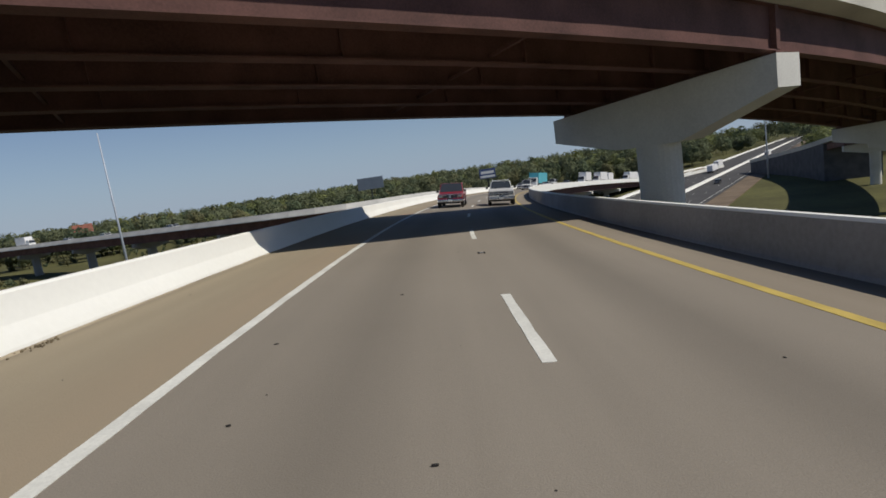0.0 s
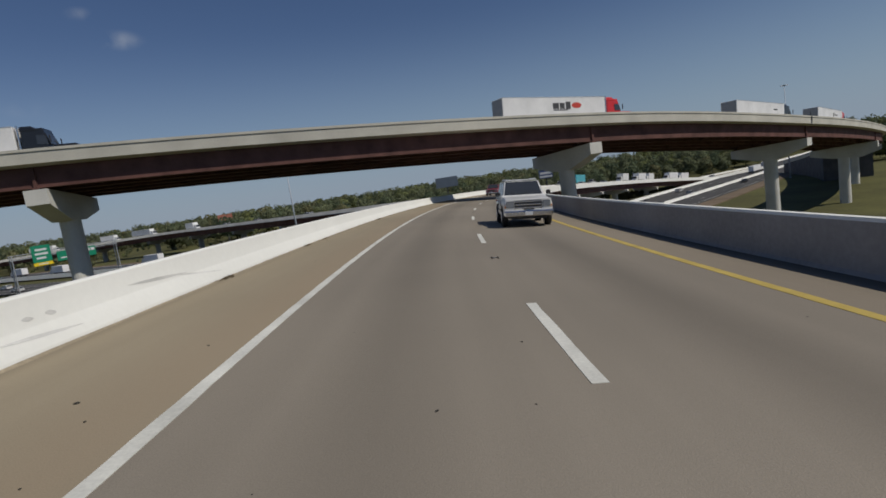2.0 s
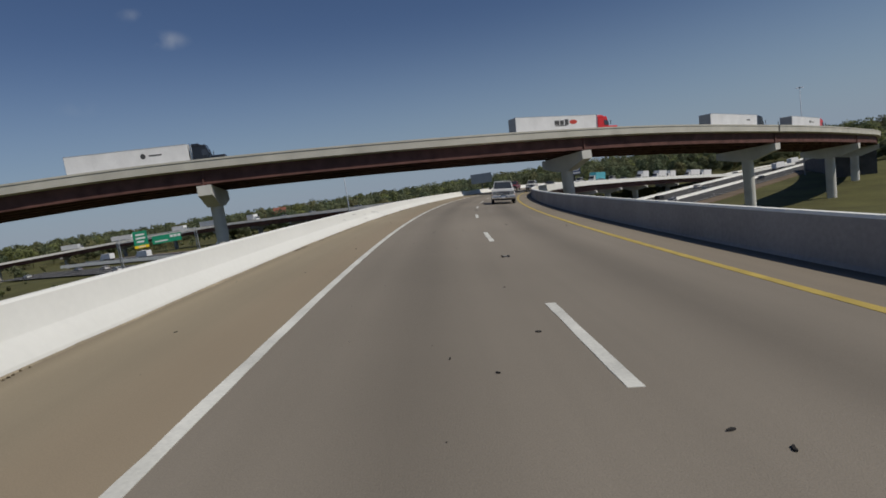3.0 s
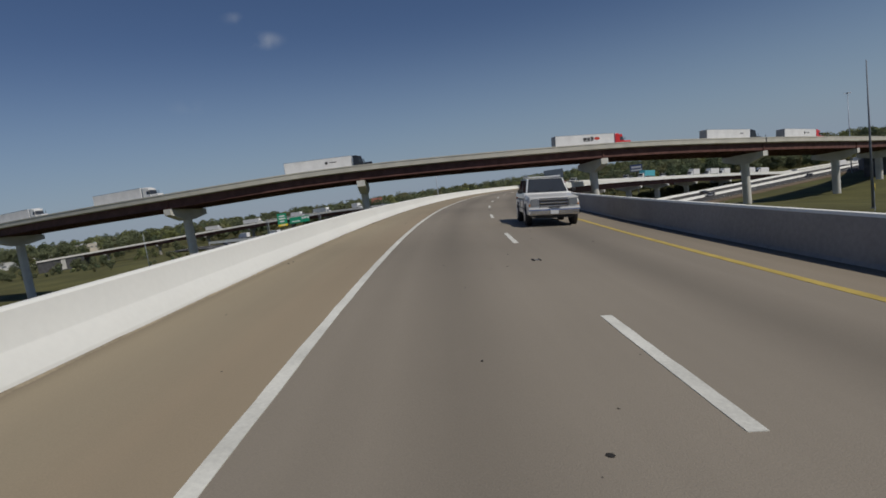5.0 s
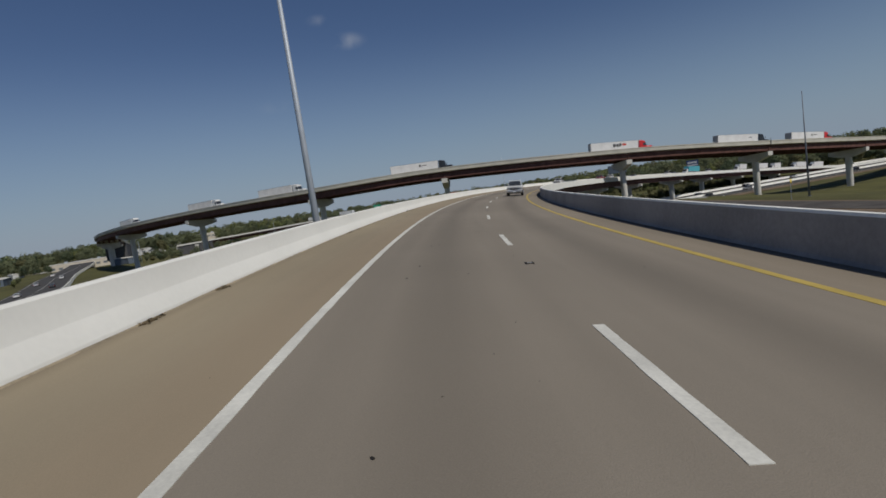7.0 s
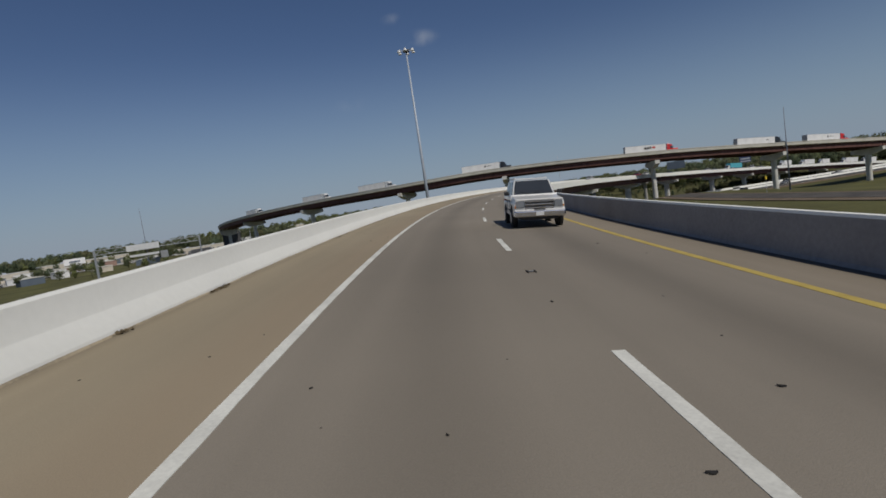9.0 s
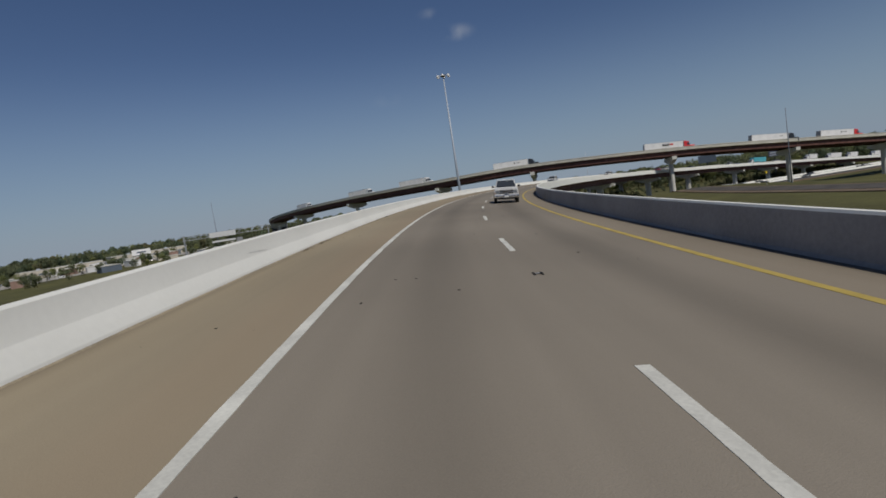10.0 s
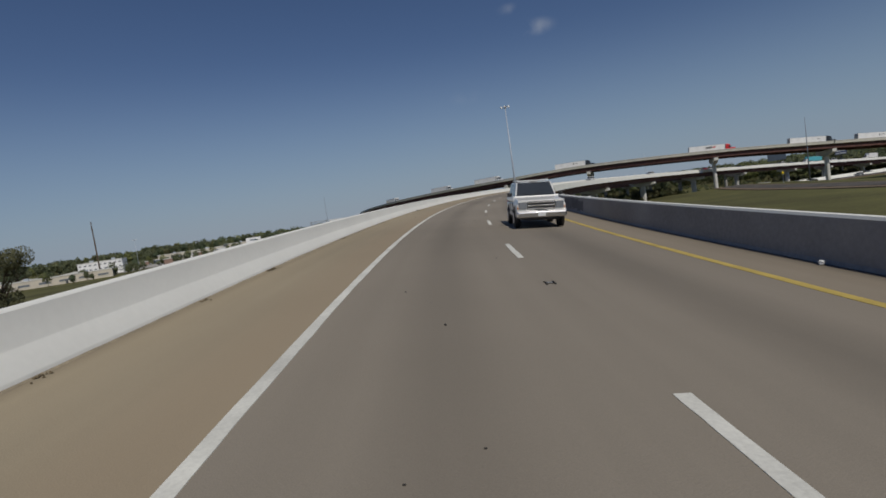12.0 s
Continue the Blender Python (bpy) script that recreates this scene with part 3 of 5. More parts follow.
def on_ground(s, o, z=0.0):
    p = service(s, o, 0)
    return Vector((p.x, p.y, ground_z(p.x, p.y) + z))


def ground_strip(name, place, s0, s1, o0, o1, lift, mat, label, category, step=4.0):
    n = max(1, round((o1 - o0) / 2.5))
    prof = [(o0 + (o1 - o0) * i / n, lift) for i in range(n + 1)] + [(o1, lift - 0.5), (o0, lift - 0.5)]
    return tagged(link(name, sweep(bmesh.new(), place, steps(s0, s1, step), prof), mat), label, category, kind="structure")


ground_strip("service_road", on_ground, 2, service.length - 2, -4.6, 4.6, 0.30, M["worn_asphalt"], "worn dark asphalt service road crossing the infield", "road")
ground_strip("service_road_verge", on_ground, 2, service.length - 2, 4.6, 8.0, 0.24, M["dirt"], "bare brown soil strip beside the service road", "verge")
ground_strip("service_road_verge_far", on_ground, 2, service.length - 2, -6.4, -4.6, 0.24, M["dirt"], "thin strip of bare soil beside the service road", "verge")
for s, o in ((38.0, 12.5), (40.5, 14.0), (36.0, 15.5)):
    p = on_ground(s, -o)
    tagged(link("kerb_stone", boxed(p.x, p.y, p.z + 0.12, 2.6, 0.4, 0.3, 0.03), M["concrete"]), "pale concrete drain kerb set in grass", "kerb", "drain kerbs")
crossroad = Line([(-70, 116, -12.3), (-110, 129, -12.2), (-160, 147, -12.0), (-205, 164, -11.9), (-245, 178, -12.0)])
strip("crossroad", crossroad, 2, crossroad.length - 2, -6.0, 6.0, 0.0, M["asphalt"], "grey asphalt road below the low viaduct", "road")
tagged(link("crossroad_barrier", sweep(bmesh.new(), crossroad, steps(2, crossroad.length - 2, 6), [(-6.6, -0.6), (-6.3, 0.95), (-6.05, 0.95), (-5.8, -0.6)]), M["barrier"]), "white concrete barrier beside the road below the viaduct", "barrier", kind="structure")
tagged(link("crossroad_kerb", sweep(bmesh.new(), crossroad, steps(2, crossroad.length - 2, 6), [(5.9, -0.4), (5.9, 0.5), (6.3, 0.5), (6.4, -0.4)]), M["concrete"]), "grey concrete kerb wall beside the road below the viaduct", "barrier", kind="structure")
strip("crossroad_bank", crossroad, 2, crossroad.length - 2, 6.5, 15.0, 0.1, M["dirt"], "bare reddish soil bank beside the road below the viaduct", "verge")
underpass = Line([(-62, 84, -13.0), (-105, 98, -12.9), (-150, 113, -12.8), (-200, 131, -12.8), (-245, 147, -12.8)])
strip("underpass_road", underpass, 2, underpass.length - 2, -9.5, 9.5, 0.35, M["asphalt"], "dark asphalt carriageway under the green signs", "road")
for o in (-8.6, -2.9, 2.9, 8.6):
    strip("underpass_line", underpass, 2, underpass.length - 2, o - 0.1, o + 0.1, 0.358, M["white_line"], "thin white painted road line", "road marking")

# ---------------------------------------------------------------- second, lower viaduct
low = Line([(-470, 95, -13.0), (-400, 140, -10.4), (-320, 190, -7.4), (-250, 214, -4.8), (-175, 207, -3.2), (-118, 178, -3.0), (-65, 142, -2.9), (-22, 118, -2.9), (0, 131, -3.6), (18, 160, -6.0), (42, 205, -10.0), (68, 245, -14.5)], bank=0.03)
viaduct = thing("lower_viaduct", Matrix(), "long low viaduct with dark brown girders and grey parapets", "bridge")
LS = steps(106, low.length - 30, 5.0)
part("deck", sweep(bmesh.new(), low, LS, [(-5.2, 0), (-5.2, -0.3), (5.2, -0.3), (5.2, 0)]), M["concrete"], viaduct)
for sd in (-1, 1):
    part("parapet", sweep(bmesh.new(), low, LS, [(sd * 5.2, -0.3), (sd * 5.75, -0.3), (sd * 5.72, -0.12), (sd * 5.06, 0.95), (sd * 4.9, 0.95), (sd * 4.8, 0.02), (sd * 5.2, 0.02)]), M["old_parapet"], viaduct)
WALL_END = 136
part("retaining_wall", sweep(bmesh.new(), low, steps(106, WALL_END, 8), [(-5.0, -0.3), (-5.0, -11.0), (5.0, -11.0), (5.0, -0.3)]), M["shaded_wall"], viaduct, "concrete retaining wall darkened as if shaded, under the viaduct's end")
# pale strip painted in for the sunlit end of the wall
part("lit_wall_end", sweep(bmesh.new(), low, [121, 124], [(4.9, -0.9), (4.9, -8.0), (5.2, -8.0), (5.12, -0.9)]), M["concrete"], viaduct, "pale strip painted in for the wall's sunlit end")
for o in (-3.9, -1.3, 1.3, 3.9):
    part("girder", sweep(bmesh.new(), low, LS, [(o - 0.22, -2.4), (o + 0.22, -2.4), (o + 0.22, -2.34), (o + 0.02, -2.34), (o + 0.02, -0.3), (o - 0.02, -0.3), (o - 0.02, -2.34), (o - 0.22, -2.34)]), M["steel"], viaduct)
for s in steps(150, low.length - 150, 38.0):
    m = low.axes(s)
    gz = ground_z(m.translation.x, m.translation.y)
    top = m.translation.z - 2.4 - gz
    if top < 2.2:
        continue
    p = thing("viaduct_pier", Matrix.Translation((m.translation.x, m.translation.y, gz)) @ m.to_3x3().to_4x4(), "concrete hammerhead pier under the low viaduct", "bridge pier", "viaduct piers")
    part("pier_cap", prism(bmesh.new(), [(-4.8, top - 0.14), (-4.8, top - 0.9), (-1.6, top - 1.7), (1.6, top - 1.7), (4.8, top - 0.9), (4.8, top + 0.14)], 1.4), M["dull_concrete"], p)
    part("column", oblong(bmesh.new(), 1.3, 0.8, -0.5, top - 1.65), M["dull_concrete"], p)


# ---------------------------------------------------------------- vehicles
def hexa(bm, y0, y1, hw, z0, ty0, ty1, thw, z1, bevel=0.05):
    """A block that tapers from its bottom rectangle to its top one."""
    lo = [bm.verts.new(v) for v in ((-hw, y0, z0), (hw, y0, z0), (hw, y1, z0), (-hw, y1, z0))]
    hi = [bm.verts.new(v) for v in ((-thw, ty0, z1), (thw, ty0, z1), (thw, ty1, z1), (-thw, ty1, z1))]
    f = [bm.faces.new(lo[::-1]), bm.faces.new(hi)]
    for i in range(4):
        f.append(bm.faces.new((lo[i], lo[(i + 1) % 4], hi[(i + 1) % 4], hi[i])))
    if bevel:
        bmesh.ops.bevel(bm, geom=list({e for q in f for e in q.edges}), offset=bevel, segments=2, affect="EDGES", profile=0.6)
    return bm


def pane(bm, quad, lift=0.008, inset=0.07):
    """A glass pane set a little proud of a four-cornered opening."""
    q = [Vector(v) for v in quad]
    c = sum(q, Vector()) / 4
    n = (q[1] - q[0]).cross(q[3] - q[0]).normalized()
    r = [v + (c - v).normalized() * inset + n * lift for v in q]
    b = [v + (c - v).normalized() * inset - n * 0.02 for v in q]
    R, B = [bm.verts.new(v) for v in r], [bm.verts.new(v) for v in b]
    bm.faces.new(R)
    for i in range(4):
        bm.faces.new((B[i], B[(i + 1) % 4], R[(i + 1) % 4], R[i]))
    return bm


def wheel(parent, x, y, r=0.36, w=0.24, side=1):
    bm = bmesh.new()
    bmesh.ops.create_cone(bm, cap_ends=True, segments=20, radius1=r, radius2=r, depth=w, matrix=Matrix.Translation((x, y, r)) @ Matrix.Rotation(math.pi / 2, 4, "Y"))
    bmesh.ops.bevel(bm, geom=[e for e in bm.edges if abs((e.verts[0].co - e.verts[1].co).x) < 1e-4], offset=0.03, segments=2, affect="EDGES")
    t = part("wheel", bm, M["tyre"], parent, "black rubber tyre with a metal rim")
    bm = bmesh.new()
    bmesh.ops.create_cone(bm, cap_ends=True, segments=16, radius1=r * 0.62, radius2=r * 0.55, depth=0.05, matrix=Matrix.Translation((x + side * (w / 2 - 0.012), y, r)) @ Matrix.Rotation(side * math.pi / 2, 4, "Y"))
    part("rim", bm, M["rim"], t)


def light_vehicle(name, m, paint, label, L=4.8, W=1.95, H=1.75, belt=1.05, clear=0.35, hood=1.35, roof=(-0.3, 0.25), tail=0.15, bed=0.0, rack=False, grille="dark", category="car", group="", cross=False, rake=0.45, wr=0.37, detail=False, waist=0.05, tuck=0.15):
    """Front end at y = 0, the rest behind it (negative y)."""
    v = thing(name, m, label, category, group)
    hw = W / 2
    bm = hexa(bmesh.new(), -L, -0.06, hw, clear, -L + 0.05, -0.05, hw - 0.02, belt - 0.24, 0.07)
    cab_end = -L + bed
    hexa(bm, cab_end, -hood + 0.05, hw - 0.02, belt - 0.2, cab_end + 0.02, -hood - 0.02, hw - 0.04, belt + 0.03, 0.04)
    body = part("body", bm, paint, v)
    for sd in (-1, 1):
        for y in (-0.95, -L + 1.0):
            part("wheel_arch", tube(bmesh.new(), (sd * (hw - 0.10), y, wr + 0.03), (sd * (hw + 0.004), y, wr + 0.03), wr + 0.08, wr + 0.07, 20), M["black_plastic"], body)
        if detail:
            for y, z0_ in ((-hood - 0.12, clear + 0.08), (-hood - 1.32, clear + 0.08)):
                part("door_seam", boxed(sd * (hw - 0.006), y, (z0_ + belt - 0.24) / 2, 0.02, 0.012, belt - 0.24 - z0_), M["black_plastic"], body)
            part("door_handle", boxed(sd * (hw + 0.004), -hood - 1.12, belt - 0.29, 0.04, 0.17, 0.035, 0.01), M["chrome"], body)
            part("side_moulding", boxed(sd * (hw + 0.002), -L / 2 - 0.05, clear + 0.22, 0.022, L - 3.0, 0.035, 0.006), M["black_plastic"], body)
    bm = hexa(bmesh.new(), -hood - 0.3, -0.07, hw - 0.03, belt - 0.34, -hood - 0.3, -0.14, hw - 0.09, belt + 0.01, 0.05)
    for q in bm.verts:
        if q.co.z > belt - 0.2:
            q.co.z -= 0.15 * max(0.0, 1 + q.co.y / hood)
    part("hood", bm, paint, v)
    wy, ry = -hood - 0.05, cab_end + tail
    ft, bt = wy - rake, ry + 0.10
    thw = hw - tuck
    z0, z1 = belt, H
    part("cabin", hexa(bmesh.new(), ry, wy, hw - waist, z0, bt, ft, thw, z1, 0.05), paint, v)
    a, b = hw - waist, thw
    ws = bmesh.new()
    pane(ws, [(a, wy, z0), (-a, wy, z0), (-b, ft, z1), (b, ft, z1)], 0.012, 0.065 if detail else 0.085)
    part("windshield", ws, M["glass"], v, "dark tinted glass windscreen")
    rw = bmesh.new()
    pane(rw, [(-a, ry, z0), (a, ry, z0), (b, bt, z1), (-b, bt, z1)], 0.012, 0.10)
    part("rear_window", rw, M["glass"], v, "dark tinted glass")
    mid = (wy + ry) / 2 + 0.1
    tm = (ft + bt) / 2
    for sd in (-1, 1):
        for y0, y1, u0, u1 in ((mid, wy, tm, ft), (ry, mid, bt, tm)):
            bm = bmesh.new()
            q = [(sd * a, y0, z0), (sd * a, y1, z0), (sd * b, u1, z1), (sd * b, u0, z1)]
            pane(bm, q if sd > 0 else q[::-1], 0.012, 0.08)
            part("side_window", bm, M["glass"], v, "dark tinted glass")
    gz0, gz1 = clear + 0.27, belt - 0.16
    gh = gz1 - gz0
    gr = part("grille", boxed(0, -0.045, (gz0 + gz1) / 2, W * 0.56, 0.08, gh, 0.02), M["black_plastic"], v, "dark slatted grille")
    for i in range(3):
        part("grille_bar", boxed(0, -0.002, gz0 + gh * (i + 0.5) / 3, W * 0.55, 0.03, gh * (0.14 if grille == "chrome" else 0.07), 0.008), M["chrome"], gr)
    part("grille_surround", boxed(0, -0.02, gz1 + 0.005, W * 0.93, 0.09, 0.05, 0.015), M["chrome"] if cross else paint, gr)
    if cross:
        part("grille_post", boxed(0, -0.004, (gz0 + gz1) / 2, 0.13, 0.07, gh, 0.015), M["chrome"], gr)
    for sd in (-1, 1):
        part("headlight", boxed(sd * W * 0.37, -0.045, (gz0 + gz1) / 2 + 0.02, W * 0.16, 0.10, gh * 0.72, 0.03), M["lamp_glass"], v, "clear headlight lens")
        part("marker_lamp", boxed(sd * W * 0.468, -0.05, gz0 + gh * 0.3, W * 0.022, 0.05, gh * 0.22, 0.006), M["amber"], v, "amber indicator lens")
        part("mirror", boxed(sd * (hw + 0.10), wy - 0.15, belt + 0.10, 0.20, 0.10, 0.17, 0.03), M["black_plastic"], v)
        part("tail_lamp", boxed(sd * (hw - 0.10), -L + 0.02, belt - 0.25, 0.14, 0.06, 0.3, 0.015), M["red_lens"], v)
        for y in (-0.95, -L + 1.0):
            wheel(v, sd * (hw - 0.095), y, wr, 0.25, sd)
    part("front_bumper", boxed(0, 0.03, clear + 0.11, W * 0.995, 0.2, 0.25, 0.06), M["chrome"], v, "bright metal front bumper")
    part("valance", boxed(0, -0.15, clear - 0.06, W * 0.72, 0.3, 0.14, 0.04), M["black_plastic"], v)
    if detail:
        for sd in (-1, 1):
            part("lower_moulding", boxed(sd * W * 0.30, 0.0, clear + 0.255, W * 0.38, 0.12, 0.06, 0.015), paint, v)
            part("wiper", tube(bmesh.new(), (sd * 0.05 + 0.15, wy + 0.03, z0 + 0.05), (sd * 0.42 + 0.15, wy - rake * 0.22, z0 + (z1 - z0) * 0.26), 0.012, 0.008, 6), M["black_plastic"], v)
            part("front_seat", boxed(sd * 0.38, wy - rake - 0.55, z0 - 0.02 + (z1 - z0) * 0.3, 0.46, 0.14, (z1 - z0) * 0.62, 0.05), M["black_plastic"], v)
    part("plate", boxed(0, 0.136, clear + 0.11, 0.3, 0.012, 0.14), M["pale"], v)
    part("underbody", boxed(0, -L / 2, clear - 0.02, W * 0.8, L * 0.92, 0.16, 0.03), M["black_plastic"], v)
    if rack:
        for sd in (-1, 1):
            part("roof_rail", boxed(sd * (thw - 0.1), (bt + ft) / 2 - 0.1, z1 + 0.09, 0.06, abs(ft - bt) * 0.86, 0.06, 0.015), M["pale"], v)
        for y in (ft - 0.12, ft - 0.8, ft - 1.5, bt + 0.25):
            part("roof_bar", boxed(0, y, z1 + 0.06, thw * 1.8, 0.09, 0.05, 0.015), M["pale"], v)
    if bed:
        for sd in (-1, 1):
            part("bed_side", boxed(sd * (hw - 0.06), -L + bed / 2, belt - 0.12, 0.1, bed - 0.05, 0.3, 0.03), paint, v)
        part("tailgate", boxed(0, -L + 0.08, belt - 0.12, W - 0.1, 0.08, 0.3, 0.02), paint, v)
    return v


def semi_truck(m, cab_mat, label, trailer_len=16.0, marks=(), sleeper=True):
    """Tractor and box trailer; front bumper at y = 0."""
    v = thing("semi_truck", m, label, "truck", "trucks on the flyover")
    y1 = -5.3
    tr = part("trailer", boxed(0, y1 - trailer_len / 2, 2.62, 2.58, trailer_len, 2.85, 0.03), M["trailer"], v, "white box trailer")
    for z in (1.22, 4.02):
        for sd in (-1, 1):
            part("trailer_rail", boxed(sd * 1.285, y1 - trailer_len / 2, z, 0.05, trailer_len, 0.1, 0.01), M["galv"], tr)
    for i in range(1, 13):
        for sd in (-1, 1):
            part("panel_rib", boxed(sd * 1.291, y1 - trailer_len * i / 13, 2.62, 0.014, 0.05, 2.6), M["trailer"], tr)
    # rear doors greyed to paint in the shade on the trailer's end
    part("rear_door", boxed(0, y1 - trailer_len - 0.02, 2.6, 2.4, 0.06, 2.7, 0.01), M["grey_door"], tr, "shaded grey rear doors")
    for x, y, z, w, h, mat, lean in marks:
        bm = bmesh.new()
        if lean:
            bmesh.ops.create_cone(bm, cap_ends=True, segments=28, radius1=0.5, radius2=0.5, depth=0.012, matrix=Matrix.Translation((1.305, y1 - y, z)) @ Matrix.Diagonal((1, w, h, 1)) @ Matrix.Rotation(math.pi / 2, 4, "Y"))
        else:
            box(bm, 1.303, y1 - y, z, 0.012, w, h)
        part("logo_shape", bm, M[mat], tr)
    bm = hexa(bmesh.new(), -4.9, -2.3, 1.22, 1.0, -4.8, -2.9, 1.1, 3.75, 0.12)
    hexa(bm, -2.5, -0.25, 1.05, 0.75, -2.4, -0.45, 0.85, 2.1, 0.12)
    hexa(bm, -4.9, -3.2, 1.15, 3.5, -4.85, -3.9, 1.05, 4.0, 0.1)
    cab = part("cab", bm, cab_mat, v)
    bm = bmesh.new()
    pane(bm, [(1.2, -2.42, 2.1), (-1.2, -2.42, 2.1), (-1.12, -2.78, 3.25), (1.12, -2.78, 3.25)], 0.03, 0.1)
    part("windshield", bm, M["glass"], cab, "dark glass windscreen")
    for sd in (-1, 1):
        bm = bmesh.new()
        q = [(sd * 1.19, -3.6, 2.15), (sd * 1.19, -2.5, 2.15), (sd * 1.13, -2.85, 3.1), (sd * 1.13, -3.6, 3.1)]
        pane(bm, q if sd > 0 else q[::-1], 0.03, 0.06)
        part("side_window", bm, M["glass"], cab, "dark glass")
        part("mirror", boxed(sd * 1.42, -2.35, 2.6, 0.12, 0.1, 0.7, 0.03), M["black_plastic"], cab)
        part("exhaust_stack", tube(bmesh.new(), (sd * 1.1, -5.0, 1.3), (sd * 1.1, -5.0, 4.1), 0.09, 0.09), M["chrome"], cab)
        part("fuel_tank", boxed(sd * 1.0, -4.0, 0.75, 0.5, 1.5, 0.55, 0.15), M["chrome"], v)
        for y in (-1.2, -5.9, -7.2):
            wheel(v, sd * 1.05, y, 0.5, 0.3, sd)
        for y in (y1 - trailer_len + 1.0, y1 - trailer_len + 2.3):
            wheel(v, sd * 1.05, y, 0.5, 0.5, sd)
        part("landing_leg", boxed(sd * 0.9, y1 - 2.6, 0.72, 0.12, 0.12, 1.0), M["galv"], tr)
    part("bumper", boxed(0, -0.12, 0.6, 2.3, 0.25, 0.4, 0.06), M["chrome"], v)
    part("chassis", boxed(0, -5.0, 0.85, 0.9, 8.5, 0.25), M["black_plastic"], v)
    part("underride_guard", boxed(0, y1 - trailer_len + 0.1, 0.75, 2.3, 0.1, 0.12), M["galv"], tr)
    return v


def fly_pose(s, o=2.4):
    a, b = fly(s - 16, o), fly(s - 2, o)
    y = (b - a).normalized()
    x = Vector((y.y, -y.x, 0)).normalized()
    n = x.cross(y)
    return Matrix.Translation(fly(s, o)) @ Matrix((x, y, n)).transposed().to_4x4()


logo = [(0, 6.1, 2.95, 0.75, 0.95, "logo_grey", 0), (0, 7.05, 2.9, 0.75, 0.75, "logo_grey", 0), (0, 8.05, 2.9, 0.95, 0.75, "logo_grey", 0), (0, 4.75, 2.95, 1.55, 0.75, "logo_red", 1), (0, 4.6, 2.95, 0.6, 0.16, "trailer", 0), (0, 7.3, 2.38, 2.3, 0.14, "logo_grey", 0)]
small = [(0, 3.2, 2.9, 1.3, 0.22, "logo_grey", 0)]
dot = [(0, 6.0, 2.95, 0.7, 0.75, "logo_grey", 1), (0, 4.4, 2.95, 1.7, 0.2, "logo_grey", 0)]
for s, mat, lab, mk in (
        (467, "red_paint", "white semi-trailer with grey and red emblem behind a red cab", logo),
        (511, "black_paint", "white semi-trailer behind a dark tractor", small),
        (401, "black_paint", "long white semi-trailer with a round mark and black cab", dot),
        (541, "red_paint", "white semi-trailer with faint lettering and a red cab", dot),
        (348, "white_paint", "white semi-trailer with a white cab", ()),
        (305, "white_paint", "white box semi-trailer with a white tractor", ()),
        (241, "white_paint", "white semi-trailer on the far bend", small)):
    semi_truck(fly_pose(s), M[mat], lab, marks=mk)

light_vehicle("pickup_truck", ramp_axes(-42.3, 0.25), M["crimson"], "dark red pickup truck with a chrome cross-bar grille", L=5.8, W=2.05, H=1.93, belt=1.20, clear=0.46, hood=1.45, bed=1.9, category="pickup truck", cross=True, rake=0.7, wr=0.42, detail=True)
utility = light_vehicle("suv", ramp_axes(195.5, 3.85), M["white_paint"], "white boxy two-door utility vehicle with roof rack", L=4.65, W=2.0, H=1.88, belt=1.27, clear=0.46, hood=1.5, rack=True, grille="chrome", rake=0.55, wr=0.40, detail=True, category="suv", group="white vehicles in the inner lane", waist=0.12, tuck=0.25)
# the same following SUV repeated at spots chosen to suit the camera's view
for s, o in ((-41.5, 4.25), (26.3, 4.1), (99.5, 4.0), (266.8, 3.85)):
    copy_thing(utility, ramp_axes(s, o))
rng = random.Random(5)
cars = [(-70, 4.0, "black_paint", 0), (-112, 3.6, "white_paint", 1), (-126, 0.2, "silver", 0), (-138, 3.8, "white_paint", 0), (-163, 0.2, "white_paint", 1), (-166, 3.7, "silver", 0), (-210, 0.1, "white_paint", 0), (-290, 3.7, "silver", 0)]
for s, o, mat, tall in cars:
    light_vehicle("car", ramp_axes(s, o), M[mat], "%s %s in the line of traffic on the ramp" % ({"white_paint": "white", "black_paint": "black", "silver": "silver grey"}[mat], "van" if tall else "sedan car"), L=4.7, W=1.85, H=2.1 if tall else 1.45, belt=1.15 if tall else 0.92, clear=0.3, hood=1.0 if tall else 1.2, tail=0.1 if tall else 0.7, category="car", group="traffic on the ramp")


def box_truck(m, mat, label, length=9.0, group="distant lorries"):
    v = thing("box_truck", m, label, "truck", group)
    part("cargo_box", boxed(0, -2.4 - length / 2, 2.45, 2.5, length, 2.7, 0.03), M[mat], v)
    part("cab", hexa(bmesh.new(), -2.3, -0.1, 1.1, 0.6, -2.3, -0.8, 1.0, 2.6, 0.1), M["white_paint"], v)
    bm = bmesh.new()
    pane(bm, [(1.07, -0.3, 1.5), (-1.07, -0.3, 1.5), (-1.0, -0.72, 2.45), (1.0, -0.72, 2.45)], 0.03, 0.08)
    part("windshield", bm, M["glass"], v)
    part("chassis", boxed(0, -1 - length / 2, 0.85, 1.0, length + 1, 0.3), M["black_plastic"], v)
    for sd in (-1, 1):
        for y in (-1.0, -length - 0.6):
            wheel(v, sd * 0.95, y, 0.48, 0.3, sd)
    return v


for s, o, n in ((-186, 3.9, 7.0), (-205, 3.8, 9.0), (-226, 0.3, 6.0), (-241, 3.8, 10.0), (-262, 0.3, 8.0)):
    box_truck(ramp_axes(s, o), "trailer", "white lorry in the line of traffic on the ramp", n)
